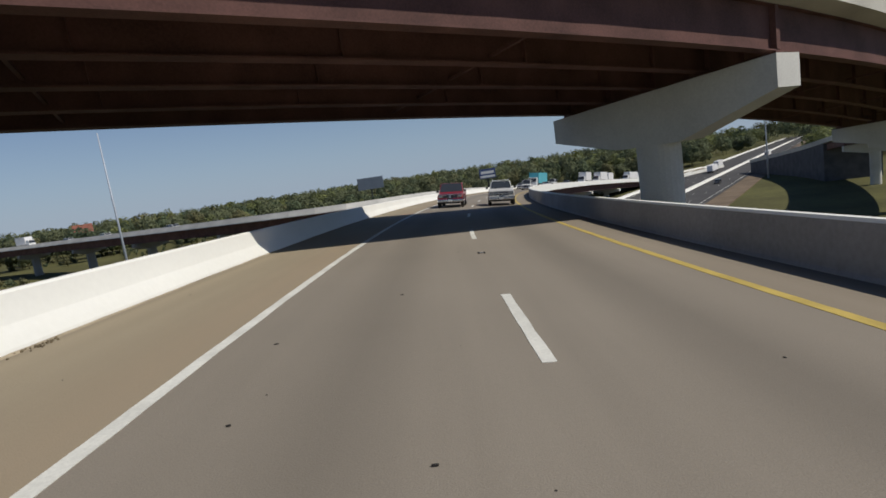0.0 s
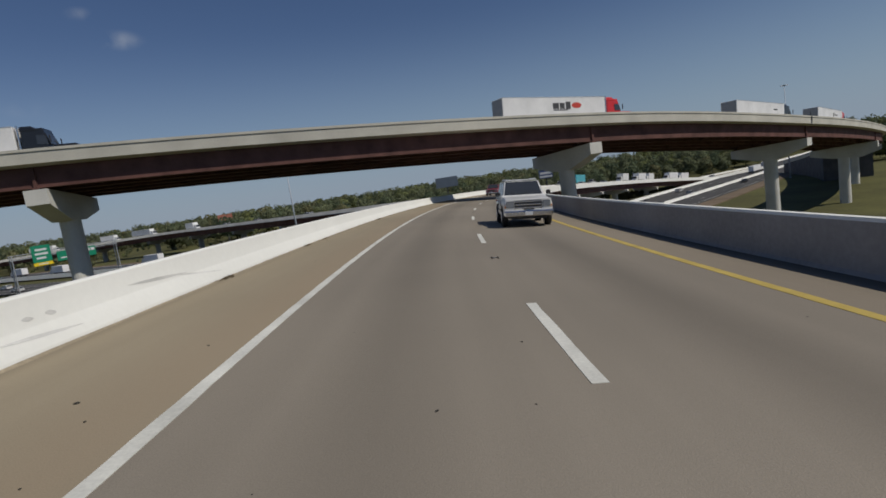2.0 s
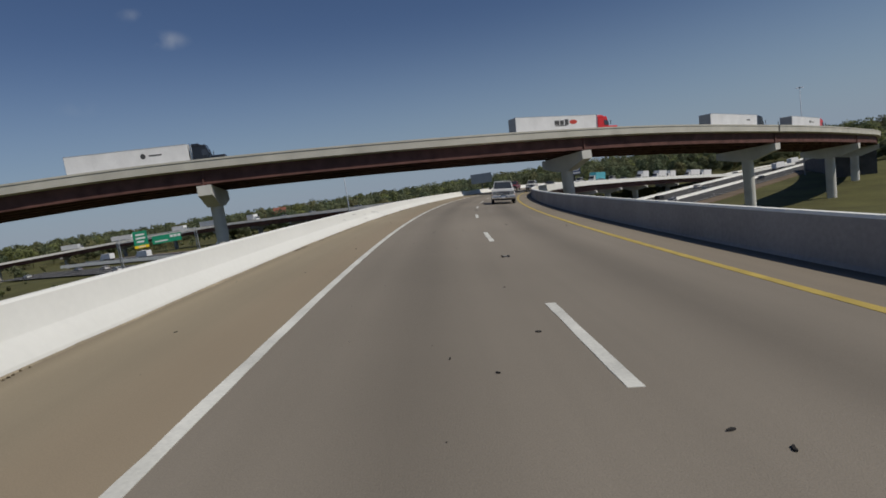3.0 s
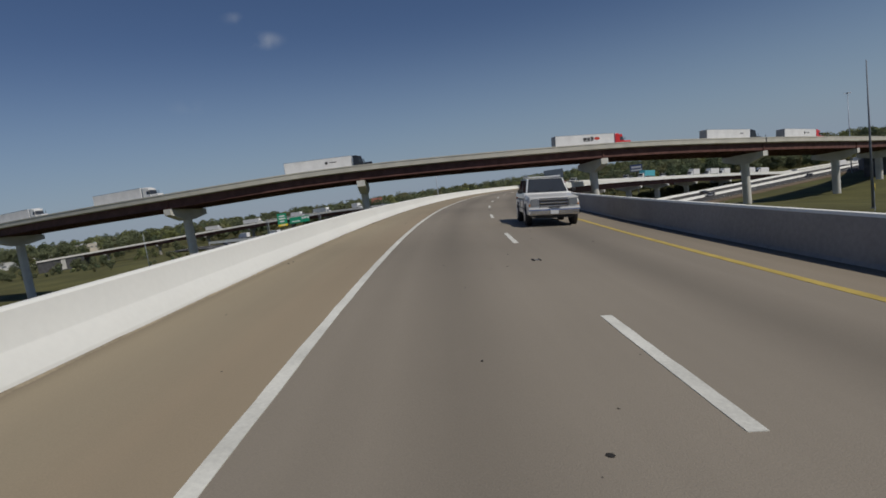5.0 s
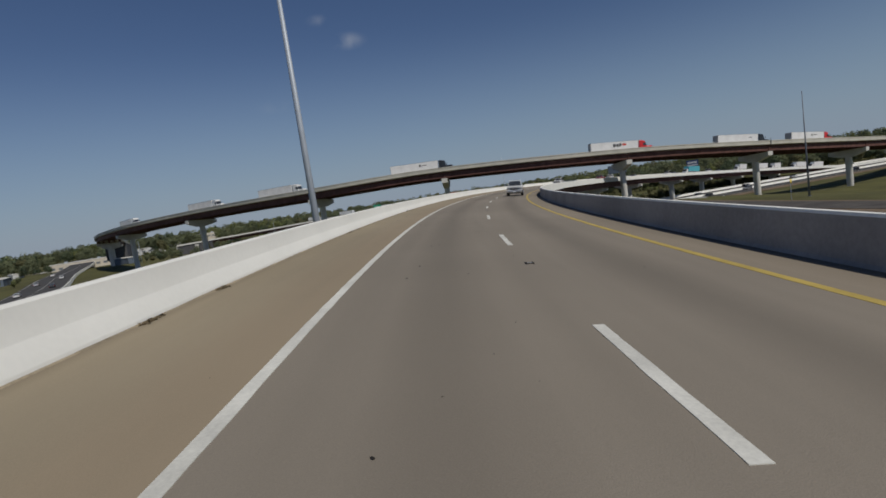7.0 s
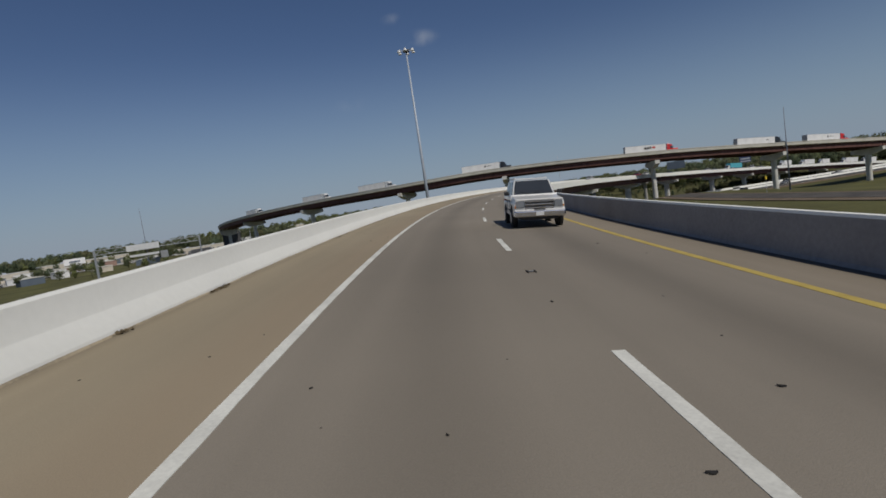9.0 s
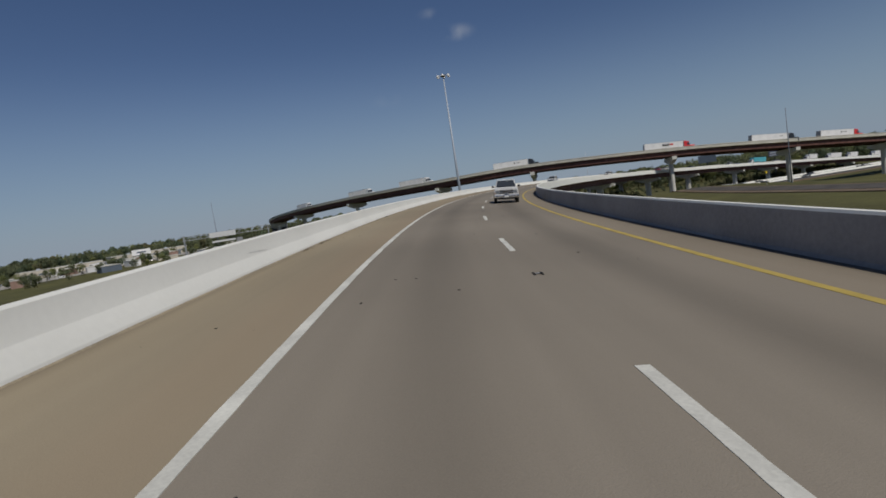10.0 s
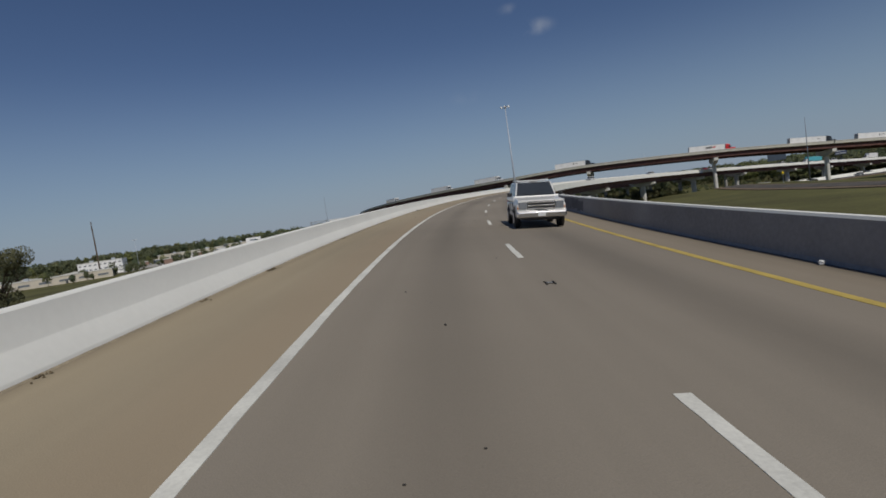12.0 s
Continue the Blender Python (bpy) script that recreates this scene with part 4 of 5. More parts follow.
box_truck(ramp_axes(-140, 0.3), "teal", "lorry with a bright teal box on the ramp", 12.0)


def low_pose(line, s, o, back=False):
    m = line.axes(s, o, 0.5 if line is hwy else 0.0)
    return m @ Matrix.Rotation(math.pi, 4, "Z") if back else m


for s, o, mat, n in ((low.length - 330, 2.0, "trailer", 14.0), (low.length - 360, -2.0, "trailer", 9.0), (low.length - 300, -2.0, "trailer", 7.0), (low.length - 395, 2.0, "trailer", 14.0), (low.length - 430, 2, "pale", 10.0)):
    box_truck(low_pose(low, s, o), mat, "white lorry crossing the low viaduct", n)
for s, o in ((low.length - 240, 2.0), (low.length - 272, -1.8), (low.length - 205, 2.0)):
    light_vehicle("car", low_pose(low, s, o), M["white_paint"], "white car crossing the low viaduct", group="traffic on the viaduct", H=1.5, belt=0.95)
for s, o, mat in ((150, 5.8, "black_paint"), (182, 2.2, "silver"), (165, -7.0, "black_paint"), (205, -11, "black_paint"), (232, -3.5, "silver"), (265, 5.8, "black_paint"), (250, -14.5, "white_paint")):
    light_vehicle("car", low_pose(hwy, s, o, o > 0), M[mat], "small car driving on the highway below", group="traffic on the highway", H=1.5, belt=0.95)
for s, o in ((350, -8.0), (392, -12.0), (440, 6)):
    box_truck(low_pose(hwy, s, o, o > 0), "trailer", "white lorry far down the highway", 14.0)


# ---------------------------------------------------------------- poles, gantries, hoardings
def high_mast(x, y, top, mat, label, r=0.33, lamps=6, ring=True, base=None):
    gz = ground_z(x, y) if base is None else base
    v = thing("light_pole", pose(x, y, gz), label, "light pole")
    h = top - gz
    part("shaft", tube(bmesh.new(), (0, 0, -0.3), (0, 0, h), r, r * 0.32, 14), M[mat], v, smooth=True)
    part("base_flange", tube(bmesh.new(), (0, 0, 0), (0, 0, 0.12), r * 1.7, r * 1.7, 14), M[mat], v)
    if ring:
        part("lamp_ring", tube(bmesh.new(), (0, 0, h - 0.25), (0, 0, h + 0.1), 0.5, 0.42, 14), M["dark_steel"], v)
        for i in range(lamps):
            a = 2 * math.pi * i / lamps
            c = Vector((math.cos(a), math.sin(a), 0))
            ln = part("luminaire", tube(bmesh.new(), c * 1.25 + Vector((0, 0, h - 0.35)), c * 1.25 + Vector((0, 0, h + 0.05)), 0.33, 0.16, 10), M["pale"], v, "pale floodlight housing")
            part("arm", tube(bmesh.new(), c * 0.4 + Vector((0, 0, h)), c * 1.25 + Vector((0, 0, h)), 0.05, 0.05, 6), M["galv"], ln)
    return v


high_mast(13.5, -130.1, 26.1, "galv", "tall galvanised high-mast light pole beside the ramp", 0.34)
high_mast(60.8, -7.5, 14.0, "pole_grey", "slender grey steel pole standing on grass", 0.24, ring=False)
high_mast(125.4, 192, 20.5, "galv", "tall grey light pole beside the highway", 0.3, 4)
high_mast(-51.8, 93.3, 16.5, "galv", "thin galvanised light pole behind the viaduct", 0.28, ring=False)
high_mast(-145.1, -97.6, 15.0, "pole_grey", "thin grey pole near the sign gantry", 0.2, ring=False)
high_mast(-313.7, -152.8, 8.5, "galv", "thin grey light pole beside the car park", 0.22, 4)
high_mast(-171, 54.5, 1.2, "galv", "slender galvanised light pole by the road", 0.2, ring=False)
high_mast(-331, 83, 0.3, "galv", "slender galvanised pole on the grass bank", 0.25, ring=False)


def gantry(p, q, z, label, panels, sag=0.0):
    """Two posts, a trussed beam and sign panels (from, to, height, material) along it."""
    p, q = Vector((*p, 0)), Vector((*q, 0))
    d = (q - p).normalized()
    L = (q - p).length
    gz = min(ground_z(p.x, p.y), ground_z(q.x, q.y))
    m = Matrix.Translation((p.x, p.y, gz)) @ Matrix((d, Vector((-d.y, d.x, 0)), Vector((0, 0, 1)))).transposed().to_4x4()
    v = thing("sign_gantry", m, label, "sign gantry")
    h = z - gz
    for x in (0, L):
        for y in (-0.6, 0.6):
            part("post", tube(bmesh.new(), (x, y, -0.4), (x, y, h), 0.18, 0.16, 8), M["dull_galv"], v)
    for y in (-0.6, 0.6):
        for zz in (h, h - 1.3):
            part("chord", tube(bmesh.new(), (-0.4, y, zz), (L + 0.4, y, zz), 0.1, 0.1, 8), M["dull_galv"], v)
        for i in range(max(3, int(L / 2))):
            x0, x1 = L * i / max(3, int(L / 2)), L * (i + 1) / max(3, int(L / 2))
            part("brace", tube(bmesh.new(), (x0, y, h if i % 2 else h - 1.3), (x1, y, h - 1.3 if i % 2 else h), 0.05, 0.05, 6), M["dull_galv"], v)
    for x0, x1, z0, z1, mat, bars in panels:
        sg = part("sign_panel", boxed((x0 + x1) / 2, -0.85, h + (z0 + z1) / 2, x1 - x0, 0.08, z1 - z0, 0.02), M[mat], v, "green highway sign panel" if mat == "sign_green" else "")
        for bx, bz, bw, bh in bars:
            part("text_bar", boxed(x0 + (x1 - x0) * bx, -0.9, h + z0 + (z1 - z0) * bz, (x1 - x0) * bw, 0.02, (z1 - z0) * bh), M["pale"], sg)
    return v


tx = [(0.5, 0.75, 0.6, 0.12), (0.5, 0.5, 0.7, 0.12), (0.45, 0.25, 0.5, 0.12)]
gantry((-133.1, 87.2), (-123.3, 115.7), -0.4, "steel sign gantry carrying green highway signs", [(5.0, 10.2, -3.0, 1.9, "sign_green", tx), (5.0, 10.2, -4.0, -3.05, "sign_yellow", [(0.5, 0.5, 0.5, 0.3)]), (11.6, 23.2, -3.6, -0.7, "sign_green", [(0.3, 0.3, 0.45, 0.14), (0.66, 0.7, 0.1, 0.3), (0.79, 0.7, 0.1, 0.3), (0.92, 0.7, 0.1, 0.3)])])
gantry((-96.5, -136), (-80.3, -114.7), 1.4, "galvanised truss sign gantry seen from behind", [(8.0, 16.3, -1.6, 0.0, "pale", []), (16.3, 18.2, -4.6, -2.6, "grey_door", []), (8.6, 16.0, -3.3, -2.7, "pale", [])])


def hoarding(x, y, zc, w, h, turn, mat, label, bars=(), bar_mat="pale"):
    gz = ground_z(x, y)
    v = thing("billboard", pose(x, y, gz, 0, 0, turn), label, "billboard")
    z = zc - gz
    part("panel", boxed(0, 0, z, w, 0.35, h, 0.04), M[mat], v)
    part("frame", boxed(0, 0.25, z, w * 0.96, 0.2, h * 0.9), M["dark_steel"], v)
    part("catwalk", boxed(0, -0.55, z - h / 2 - 0.2, w, 1.0, 0.12), M["dark_steel"], v)
    part("post", tube(bmesh.new(), (0, 0.5, -0.4), (0, 0.5, z - h / 2), 0.45, 0.4, 10), M["dark_steel"], v)
    for bx, bz, bw, bh in bars:
        part("text_bar", boxed(bx * w, -0.185, z + bz * h, bw * w, 0.02, bh * h), M[bar_mat], v)
    return v


hoarding(-29, 306, 1.5, 14.5, 6.5, 5, "slate", "dark slate blue billboard panel above the trees")
hoarding(29.5, 239.5, -1.8, 7.2, 4.2, -2, "navy", "blue and white billboard on a post", [(0, 0.12, 0.8, 0.28), (0, -0.30, 0.9, 0.22)])
hoarding(-148, 236, 0.5, 7.5, 3.6, 25, "orange_panel", "faded red billboard above the woods")
hoarding(-431, -14, -5.0, 15, 5.0, 75, "trailer", "white roadside billboard near the car park", [(0.0, 0, 0.5, 0.25)], "slate")


def warning_sign(x, y, z, label):
    gz = ground_z(x, y)
    v = thing("warning_sign", pose(x, y, gz, 0, 0, 68), label, "road sign")
    part("post", tube(bmesh.new(), (0, 0, -0.3), (0, 0, z - gz + 0.5), 0.04, 0.04, 8), M["galv"], v)
    bm = bmesh.new()
    box(bm, 0, 0, 0, 0.85, 0.05, 0.85, 0.02)
    bmesh.ops.transform(bm, matrix=Matrix.Translation((0, -0.1, z - gz)) @ Matrix.Rotation(math.pi / 4, 4, "Y"), verts=bm.verts)
    part("sign_plate", bm, M["sign_yellow"], v, "yellow diamond sign plate")
    return v


warning_sign(55.5, -22.6, -5.9, "yellow diamond warning sign on a post")


def utility_pole(x, y, top, label, r=0.22):
    gz = ground_z(x, y)
    v = thing("utility_pole", pose(x, y, gz), label, "utility pole")
    h = top - gz
    part("pole", tube(bmesh.new(), (0, 0, -0.4), (0, 0, h), r, r * 0.6, 10), M["bark"], v)
    part("crossarm", boxed(0, 0, h - 0.5, 2.4, 0.14, 0.16), M["bark"], v)
    for x0 in (-1.0, 0.4, 1.0):
        part("insulator", tube(bmesh.new(), (x0, 0, h - 0.42), (x0, 0, h - 0.15), 0.07, 0.05, 8), M["pale"], v)
    part("transformer", tube(bmesh.new(), (0.35, 0, h - 2.6), (0.35, 0, h - 1.7), 0.24, 0.24, 10), M["galv"], v)
    return v


# ---------------------------------------------------------------- buildings far off
def building(x, y, w, d, h, turn, label, storeys=1, bays=8, mat="pale", dock=False):
    gz = ground_z(x, y)
    v = thing("building", pose(x, y, gz, 0, 0, turn), label, "building", "distant buildings")
    part("wall", boxed(0, 0, h / 2, w, d, h + 0.6), M[mat], v)
    part("roof", boxed(0, 0, h + 0.35, w + 0.5, d + 0.5, 0.35, 0.05), M["concrete"], v)
    for k in range(2):
        part("roof_unit", boxed((-0.25 + 0.5 * k) * w, 0, h + 1.1, 2.4, 2.4, 1.2, 0.05), M["galv"], v)
    for s in range(storeys):
        for i in range(bays):
            for sd in (-1, 1):
                px_ = (-0.5 + (i + 0.5) / bays) * w
                hh = h / storeys
                wd = part("window", boxed(px_, sd * (d / 2 - 0.02), hh * (s + 0.5), w / bays * 0.55, 0.12, hh * 0.26), M["far_glass"], v)
                part("sill", boxed(px_, sd * (d / 2 + 0.06), hh * (s + 0.35), w / bays * 0.6, 0.14, 0.08), M["concrete"], wd)
    part("door", boxed(w * 0.1, -d / 2 - 0.02, 1.1, 1.4, 0.12, 2.2), M["dark_steel"], v)
    return v

frontage = Line([(-30, -172, -13.0), (-88, -125, -13.0), (-180, -60, -13.0), (-280, 0, -13.0), (-420, 90, -13.0), (-600, 190, -13.0)])
strip("frontage_road", frontage, 5, frontage.length - 5, -9, 9, 0.75, M["asphalt"], "grey asphalt road passing under the sign gantry", "road", step=8)
for o in (-8.2, 0.0, 8.2):
    strip("frontage_line", frontage, 5, frontage.length - 5, o - 0.08, o + 0.08, 0.757, M["white_line"], "white painted road line", "road marking", step=8)
tagged(link("frontage_barrier", sweep(bmesh.new(), frontage, steps(5, frontage.length - 5, 8), [(9.2, 0.2), (9.35, 1.6), (9.6, 1.6), (9.8, 0.2)]), M["barrier"]), "white concrete barrier along the frontage road", "barrier", kind="structure")
for k, (s, o, mat) in enumerate(((190, -4, "white_paint"), (216, 4, "black_paint"), (250, -4, "silver"), (282, 4, "white_paint"), (330, -4, "white_paint"))):
    m_ = frontage.axes(s, o, 0.75)
    light_vehicle("car", m_, M[mat], "small car driving on the frontage road", group="traffic on the frontage road", H=1.5, belt=0.95)
for k, (s, o, mat) in enumerate(((60, -1, "white_paint"), (84, 5, "black_paint"), (98, -6, "white_paint"), (120, 1, "white_paint"), (150, 5, "silver"), (172, -6, "white_paint"))):
    light_vehicle("car", underpass.axes(s, o, 0.35), M[mat], "small car driving below the green signs", group="traffic under the signs", H=1.5, belt=0.95)
for s, o in ((66, 2.5), (118, -2.5), (160, 2.5)):
    box_truck(crossroad.axes(s, o), "trailer", "white lorry on the road below the viaduct", 8.0)
for x0, y0, w, d, turn in ((-372, -120, 60, 110, 20), (-430, -10, 60, 130, 15), (-330, -190, 50, 60, 20)):
    bm = bmesh.new()
    c, sn = math.cos(radians(turn)), math.sin(radians(turn))
    rows_ = [[bm.verts.new((x0 + c * u * w / 2 - sn * v_ * d / 2, y0 + sn * u * w / 2 + c * v_ * d / 2, ground_z(x0 + c * u * w / 2 - sn * v_ * d / 2, y0 + sn * u * w / 2 + c * v_ * d / 2) + 0.12)) for u in (-1, -0.5, 0, 0.5, 1)] for v_ in (-1, -0.6, -0.2, 0.2, 0.6, 1)]
    for r0, r1 in zip(rows_, rows_[1:]):
        for k in range(4):
            bm.faces.new((r0[k], r0[k + 1], r1[k + 1], r1[k]))
    tagged(link("car_park", bm, M["pad"]), "pale weathered concrete car park", "car park", kind="structure")


def shed(x, y, w, d, h, turn, mat, label):
    v = thing("shed", pose(x, y, ground_z(x, y), 0, 0, turn), label, "shed", "sheds and stores")
    part("wall", boxed(0, 0, h / 2, w, d, h + 0.4), M[mat], v)
    part("roof", prism(bmesh.new(), [(-w / 2 - 0.3, h + 0.18), (w / 2 + 0.3, h + 0.18), (w / 2 + 0.3, h + 0.35), (0, h + 0.35 + w * 0.06), (-w / 2 - 0.3, h + 0.35)], d + 0.6), M["concrete"], v)
    part("door", boxed(w / 2 + 0.02, 0, 1.3, 0.1, 2.4, 2.6), M["dark_steel"], v)
    return v


rnd_ = random.Random(77)
for i in range(44):
    t = rnd_.random()
    x, y = -300 - 190 * rnd_.random(), -235 + 330 * t
    if min((p.x - x) ** 2 + (p.y - y) ** 2 for p in frontage.pts[::3]) < 26 ** 2:
        continue
    mat, col = rnd_.choice((("trailer", "white"), ("trailer", "white"), ("cream", "cream"), ("pale", "pale grey"), ("slate", "dark slate"), ("brick_red", "faded red")))
    shed(x, y, rnd_.uniform(5, 12), rnd_.uniform(7, 20), rnd_.uniform(2.6, 4.6), rnd_.uniform(50, 90), mat, "small %s shed among low roadside stores" % col)
building(-350.3, -167.3, 28, 24, 9.5, 70, "white three-storey office block with window bands", 3, 9, "trailer")
building(-285, -205, 60, 16, 4.5, 72, "long low cream warehouse", 1, 6, "cream")
building(-455, -70, 60, 22, 6.0, 75, "long beige single-storey store", 1, 5, "cream")
building(-500, 20, 70, 26, 6.5, 80, "low beige commercial building", 1, 5, "cream")
building(-470, 120, 50, 20, 7.0, 60, "pale brown roadside building", 1, 9, "cream")
building(-560, 330, 26, 16, 13.0, 55, "pale pink roadside building", 2, 6, "cream")
building(-560, 260, 80, 24, 7.0, 50, "long white commercial building by the woods", 1, 12, "pale")
building(60, 400, 60, 20, 6.0, -10, "long white warehouse beyond the highway", 1, 10, "pale")
rng = random.Random(11)
lot = []
for i in range(46):
    t = rng.random()
    x, y = -330 - 70 * rng.random() - 60 * t, -160 + 230 * t + rng.uniform(-12, 12)
    if all((x - a) ** 2 + (y - b) ** 2 > 30 for a, b in lot) and abs((x + 400) * math.cos(1.2) + (y + 150) * math.sin(1.2)) > 5:
        lot.append((x, y))
first = {}
for i, (x, y) in enumerate(lot):
    mat = ("white_paint", "white_paint", "silver", "black_paint", "trailer")[i % 5]
    m_ = pose(x, y, ground_z(x, y) + 0.02, 0, 0, rng.choice((70, 160, 250)) + rng.uniform(-4, 4))
    if mat in first:
        copy_thing(first[mat], m_)
    else:
        first[mat] = light_vehicle("car", m_, M[mat], "parked %s car in an open car park" % {"white_paint": "white", "silver": "silver", "black_paint": "dark", "trailer": "pale"}[mat], H=1.5, belt=0.95, group="parked cars")


# ---------------------------------------------------------------- trees
LEAF_NORMALS, LEAF_TONES = [], []


def foliage(rnd, lobes, n, size, tones=None):
    """Leaf clumps as small triangles that lie roughly along the surface of several lobes."""
    per = np.array([l[3] * l[4] * l[5] for l in lobes]) ** 0.7
    pick = rnd.choice(len(lobes), n, p=per / per.sum())
    c = np.array([l[:3] for l in lobes])[pick]
    e = np.array([l[3:6] for l in lobes])[pick]
    d = rnd.normal(size=(n, 3))
    d /= np.linalg.norm(d, axis=1)[:, None]
    p = c + d * e * (rnd.uniform(0.6, 1.03, n) ** 0.5)[:, None]
    out = d / e
    out = out / np.linalg.norm(out, axis=1)[:, None] + rnd.normal(size=(n, 3)) * 0.35
    out /= np.linalg.norm(out, axis=1)[:, None]
    a = np.cross(out, rnd.normal(size=(n, 3)))
    a /= np.linalg.norm(a, axis=1)[:, None]
    b = np.cross(out, a)
    a *= (size * rnd.uniform(0.6, 1.2, n))[:, None]
    b *= (size * rnd.uniform(0.6, 1.2, n))[:, None]
    LEAF_NORMALS.append(np.repeat(out, 3, 0))
    tint = np.array(tones if tones is not None else (1.0, 1.0, 1.0)) * rnd.uniform(0.85, 1.15)
    LEAF_TONES.append(np.tile(tint, (3 * n, 1)))
    return np.stack([p - a * 0.5 - b * 0.35, p + a * 0.5 - b * 0.35, p + b * 0.65], 1).reshape(-1, 3)


def tri_mesh(name, verts):
    me = bpy.data.meshes.new(name)
    n = len(verts) // 3
    me.from_pydata(verts.tolist(), [], np.arange(3 * n).reshape(-1, 3).tolist())
    layer = me.attributes.new("tone", "FLOAT_COLOR", "POINT")
    layer.data.foreach_set("color", np.c_[np.concatenate(LEAF_TONES), np.ones(3 * n)].astype(np.float32).ravel())
    me.normals_split_custom_set_from_vertices(np.concatenate(LEAF_NORMALS).tolist())
    LEAF_NORMALS.clear()
    LEAF_TONES.clear()
    return me


TREE_TONES = [(1.0, 1.0, 1.0)] * 6 + [(1.2, 1.2, 0.95), (1.35, 1.32, 0.95), (0.8, 0.88, 0.9), (0.72, 0.82, 0.86), (1.12, 0.98, 0.9)]


def woods(name, seed, sites, tris, size, mat, label, tones=None):
    rnd = np.random.RandomState(seed)
    out = []
    for x, y, z, h in sites:
        w = h * rnd.uniform(0.28, 0.42)
        lobes = [(x + rnd.uniform(-0.5, 0.5) * w, y + rnd.uniform(-0.5, 0.5) * w, z + h * rnd.uniform(0.35, 0.78), w * rnd.uniform(0.5, 0.9), w * rnd.uniform(0.5, 0.9), h * rnd.uniform(0.14, 0.26)) for _ in range(6)]
        lobes.append((x, y, z + h * 0.80, w * 0.5, w * 0.5, h * 0.2))
        out.append(foliage(rnd, lobes, tris, size, (tones or TREE_TONES)[rnd.randint(len(tones or TREE_TONES))]))
        for k in range(2):
            a = rnd.uniform(0, 6.3)
            dx, dy = 0.22 * math.cos(a), 0.22 * math.sin(a)
            out.append(np.array([(x - dx, y - dy, z), (x + dx, y + dy, z), (x, y, z + h * 0.7)]))
            LEAF_NORMALS.append(np.array([(dy, -dx, 0.05)] * 3) / 0.226)
            LEAF_TONES.append(np.array([(0.8, 0.65, 0.6)] * 3))
    me = tri_mesh(name, np.concatenate(out))
    me.materials.append(mat)
    return tagged(new(name, me), label, "woods", kind="stuff")


rng = random.Random(3)


def clear_of_roads(x, y):
    for line, gap in ((hwy, 26), (low, 9), (frontage, 14), (fly, 12), (crossroad, 9), (underpass, 13)):
        if min((p.x - x) ** 2 + (p.y - y) ** 2 for p in line.pts[::4]) < (gap + 6) ** 2:
            return False
    o = RAD - math.hypot(x - RAD, y)
    return not -16 < o < 22


near, far, beyond = [], [], []
while len(far) < 1300:
    az = radians(rng.uniform(-62, 112))
    r = rng.uniform(470, 760)
    x, y = -r * math.sin(az), -80 + r * math.cos(az)
    if clear_of_roads(x, y) and not (-640 < x < -300 and -230 < y < 280 and r < 600):
        far.append((x, y, ground_z(x, y) - 0.3, rng.triangular(8.0, 17.5, 12.5) + (4 if ground_z(x, y) < -16 else 0)))
while len(beyond) < 1000:
    az = radians(rng.uniform(-62, 112))
    r = rng.uniform(780, 1150)
    x, y = -r * math.sin(az), -80 + r * math.cos(az)
    beyond.append((x, y, ground_z(x, y) - 0.3, -ground_z(x, y) + rng.uniform(1, 7)))
while len(near) < 420:
    az = radians(rng.uniform(-48, 30))
    r = rng.uniform(330, 480)
    x, y = -r * math.sin(az), -80 + r * math.cos(az)
    if clear_of_roads(x, y) and y > 150:
        near.append((x, y, ground_z(x, y) - 0.3, rng.triangular(7, 18, 12)))
woods("woods_near", 1, near, 900, 1.15, M["leaf"], "mixed spring woods with fresh green crowns")
woods("woods_far", 2, far, 420, 1.7, M["leaf"], "dark green belt of distant woods")
woods("woods_skyline", 4, beyond, 260, 2.4, M["leaf"], "hazy green woods along the skyline")
town = []
while len(town) < 240:
    x, y = rng.uniform(-480, -250), rng.uniform(-240, 230)
    if clear_of_roads(x, y):
        town.append((x, y, ground_z(x, y) - 0.2, rng.uniform(3.5, 9)))
woods("town_trees", 6, town, 300, 0.8, M["leaf"], "scattered green trees among low buildings")
scrub = []
while len(scrub) < 330:
    x, y = rng.uniform(-260, 60), rng.uniform(60, 330)
    if clear_of_roads(x, y):
        scrub.append((x, y, ground_z(x, y) - 0.3, rng.triangular(1.2, 5.0, 1.8)))
woods("scrub", 5, scrub, 160, 0.6, M["leaf"], "low green scrub on the open ground")

# brush added below the deck; its dull tones paint in the ramp's shade
brush = []
while len(brush) < 420:
    s0, o = rng.uniform(-235, 110), rng.uniform(-17, 3)
    q = ramp(s0, o)
    gz = ground_z(q.x, q.y)
    room = q.z - 3.4 - gz
    if room > 1.2 and min((p.x - q.x) ** 2 + (p.y - q.y) ** 2 for p in hwy.pts[::3]) > 30 ** 2:
        brush.append((q.x, q.y, gz - 0.3, min(room, rng.triangular(1.5, 6.5, 4.0))))
woods("ramp_shade_brush", 9, brush, 220, 0.6, M["leaf"], "brown-green brush added under the ramp, darkened to suggest its shade", [(0.78, 0.66, 0.60), (0.66, 0.62, 0.60), (0.6, 0.6, 0.52)])


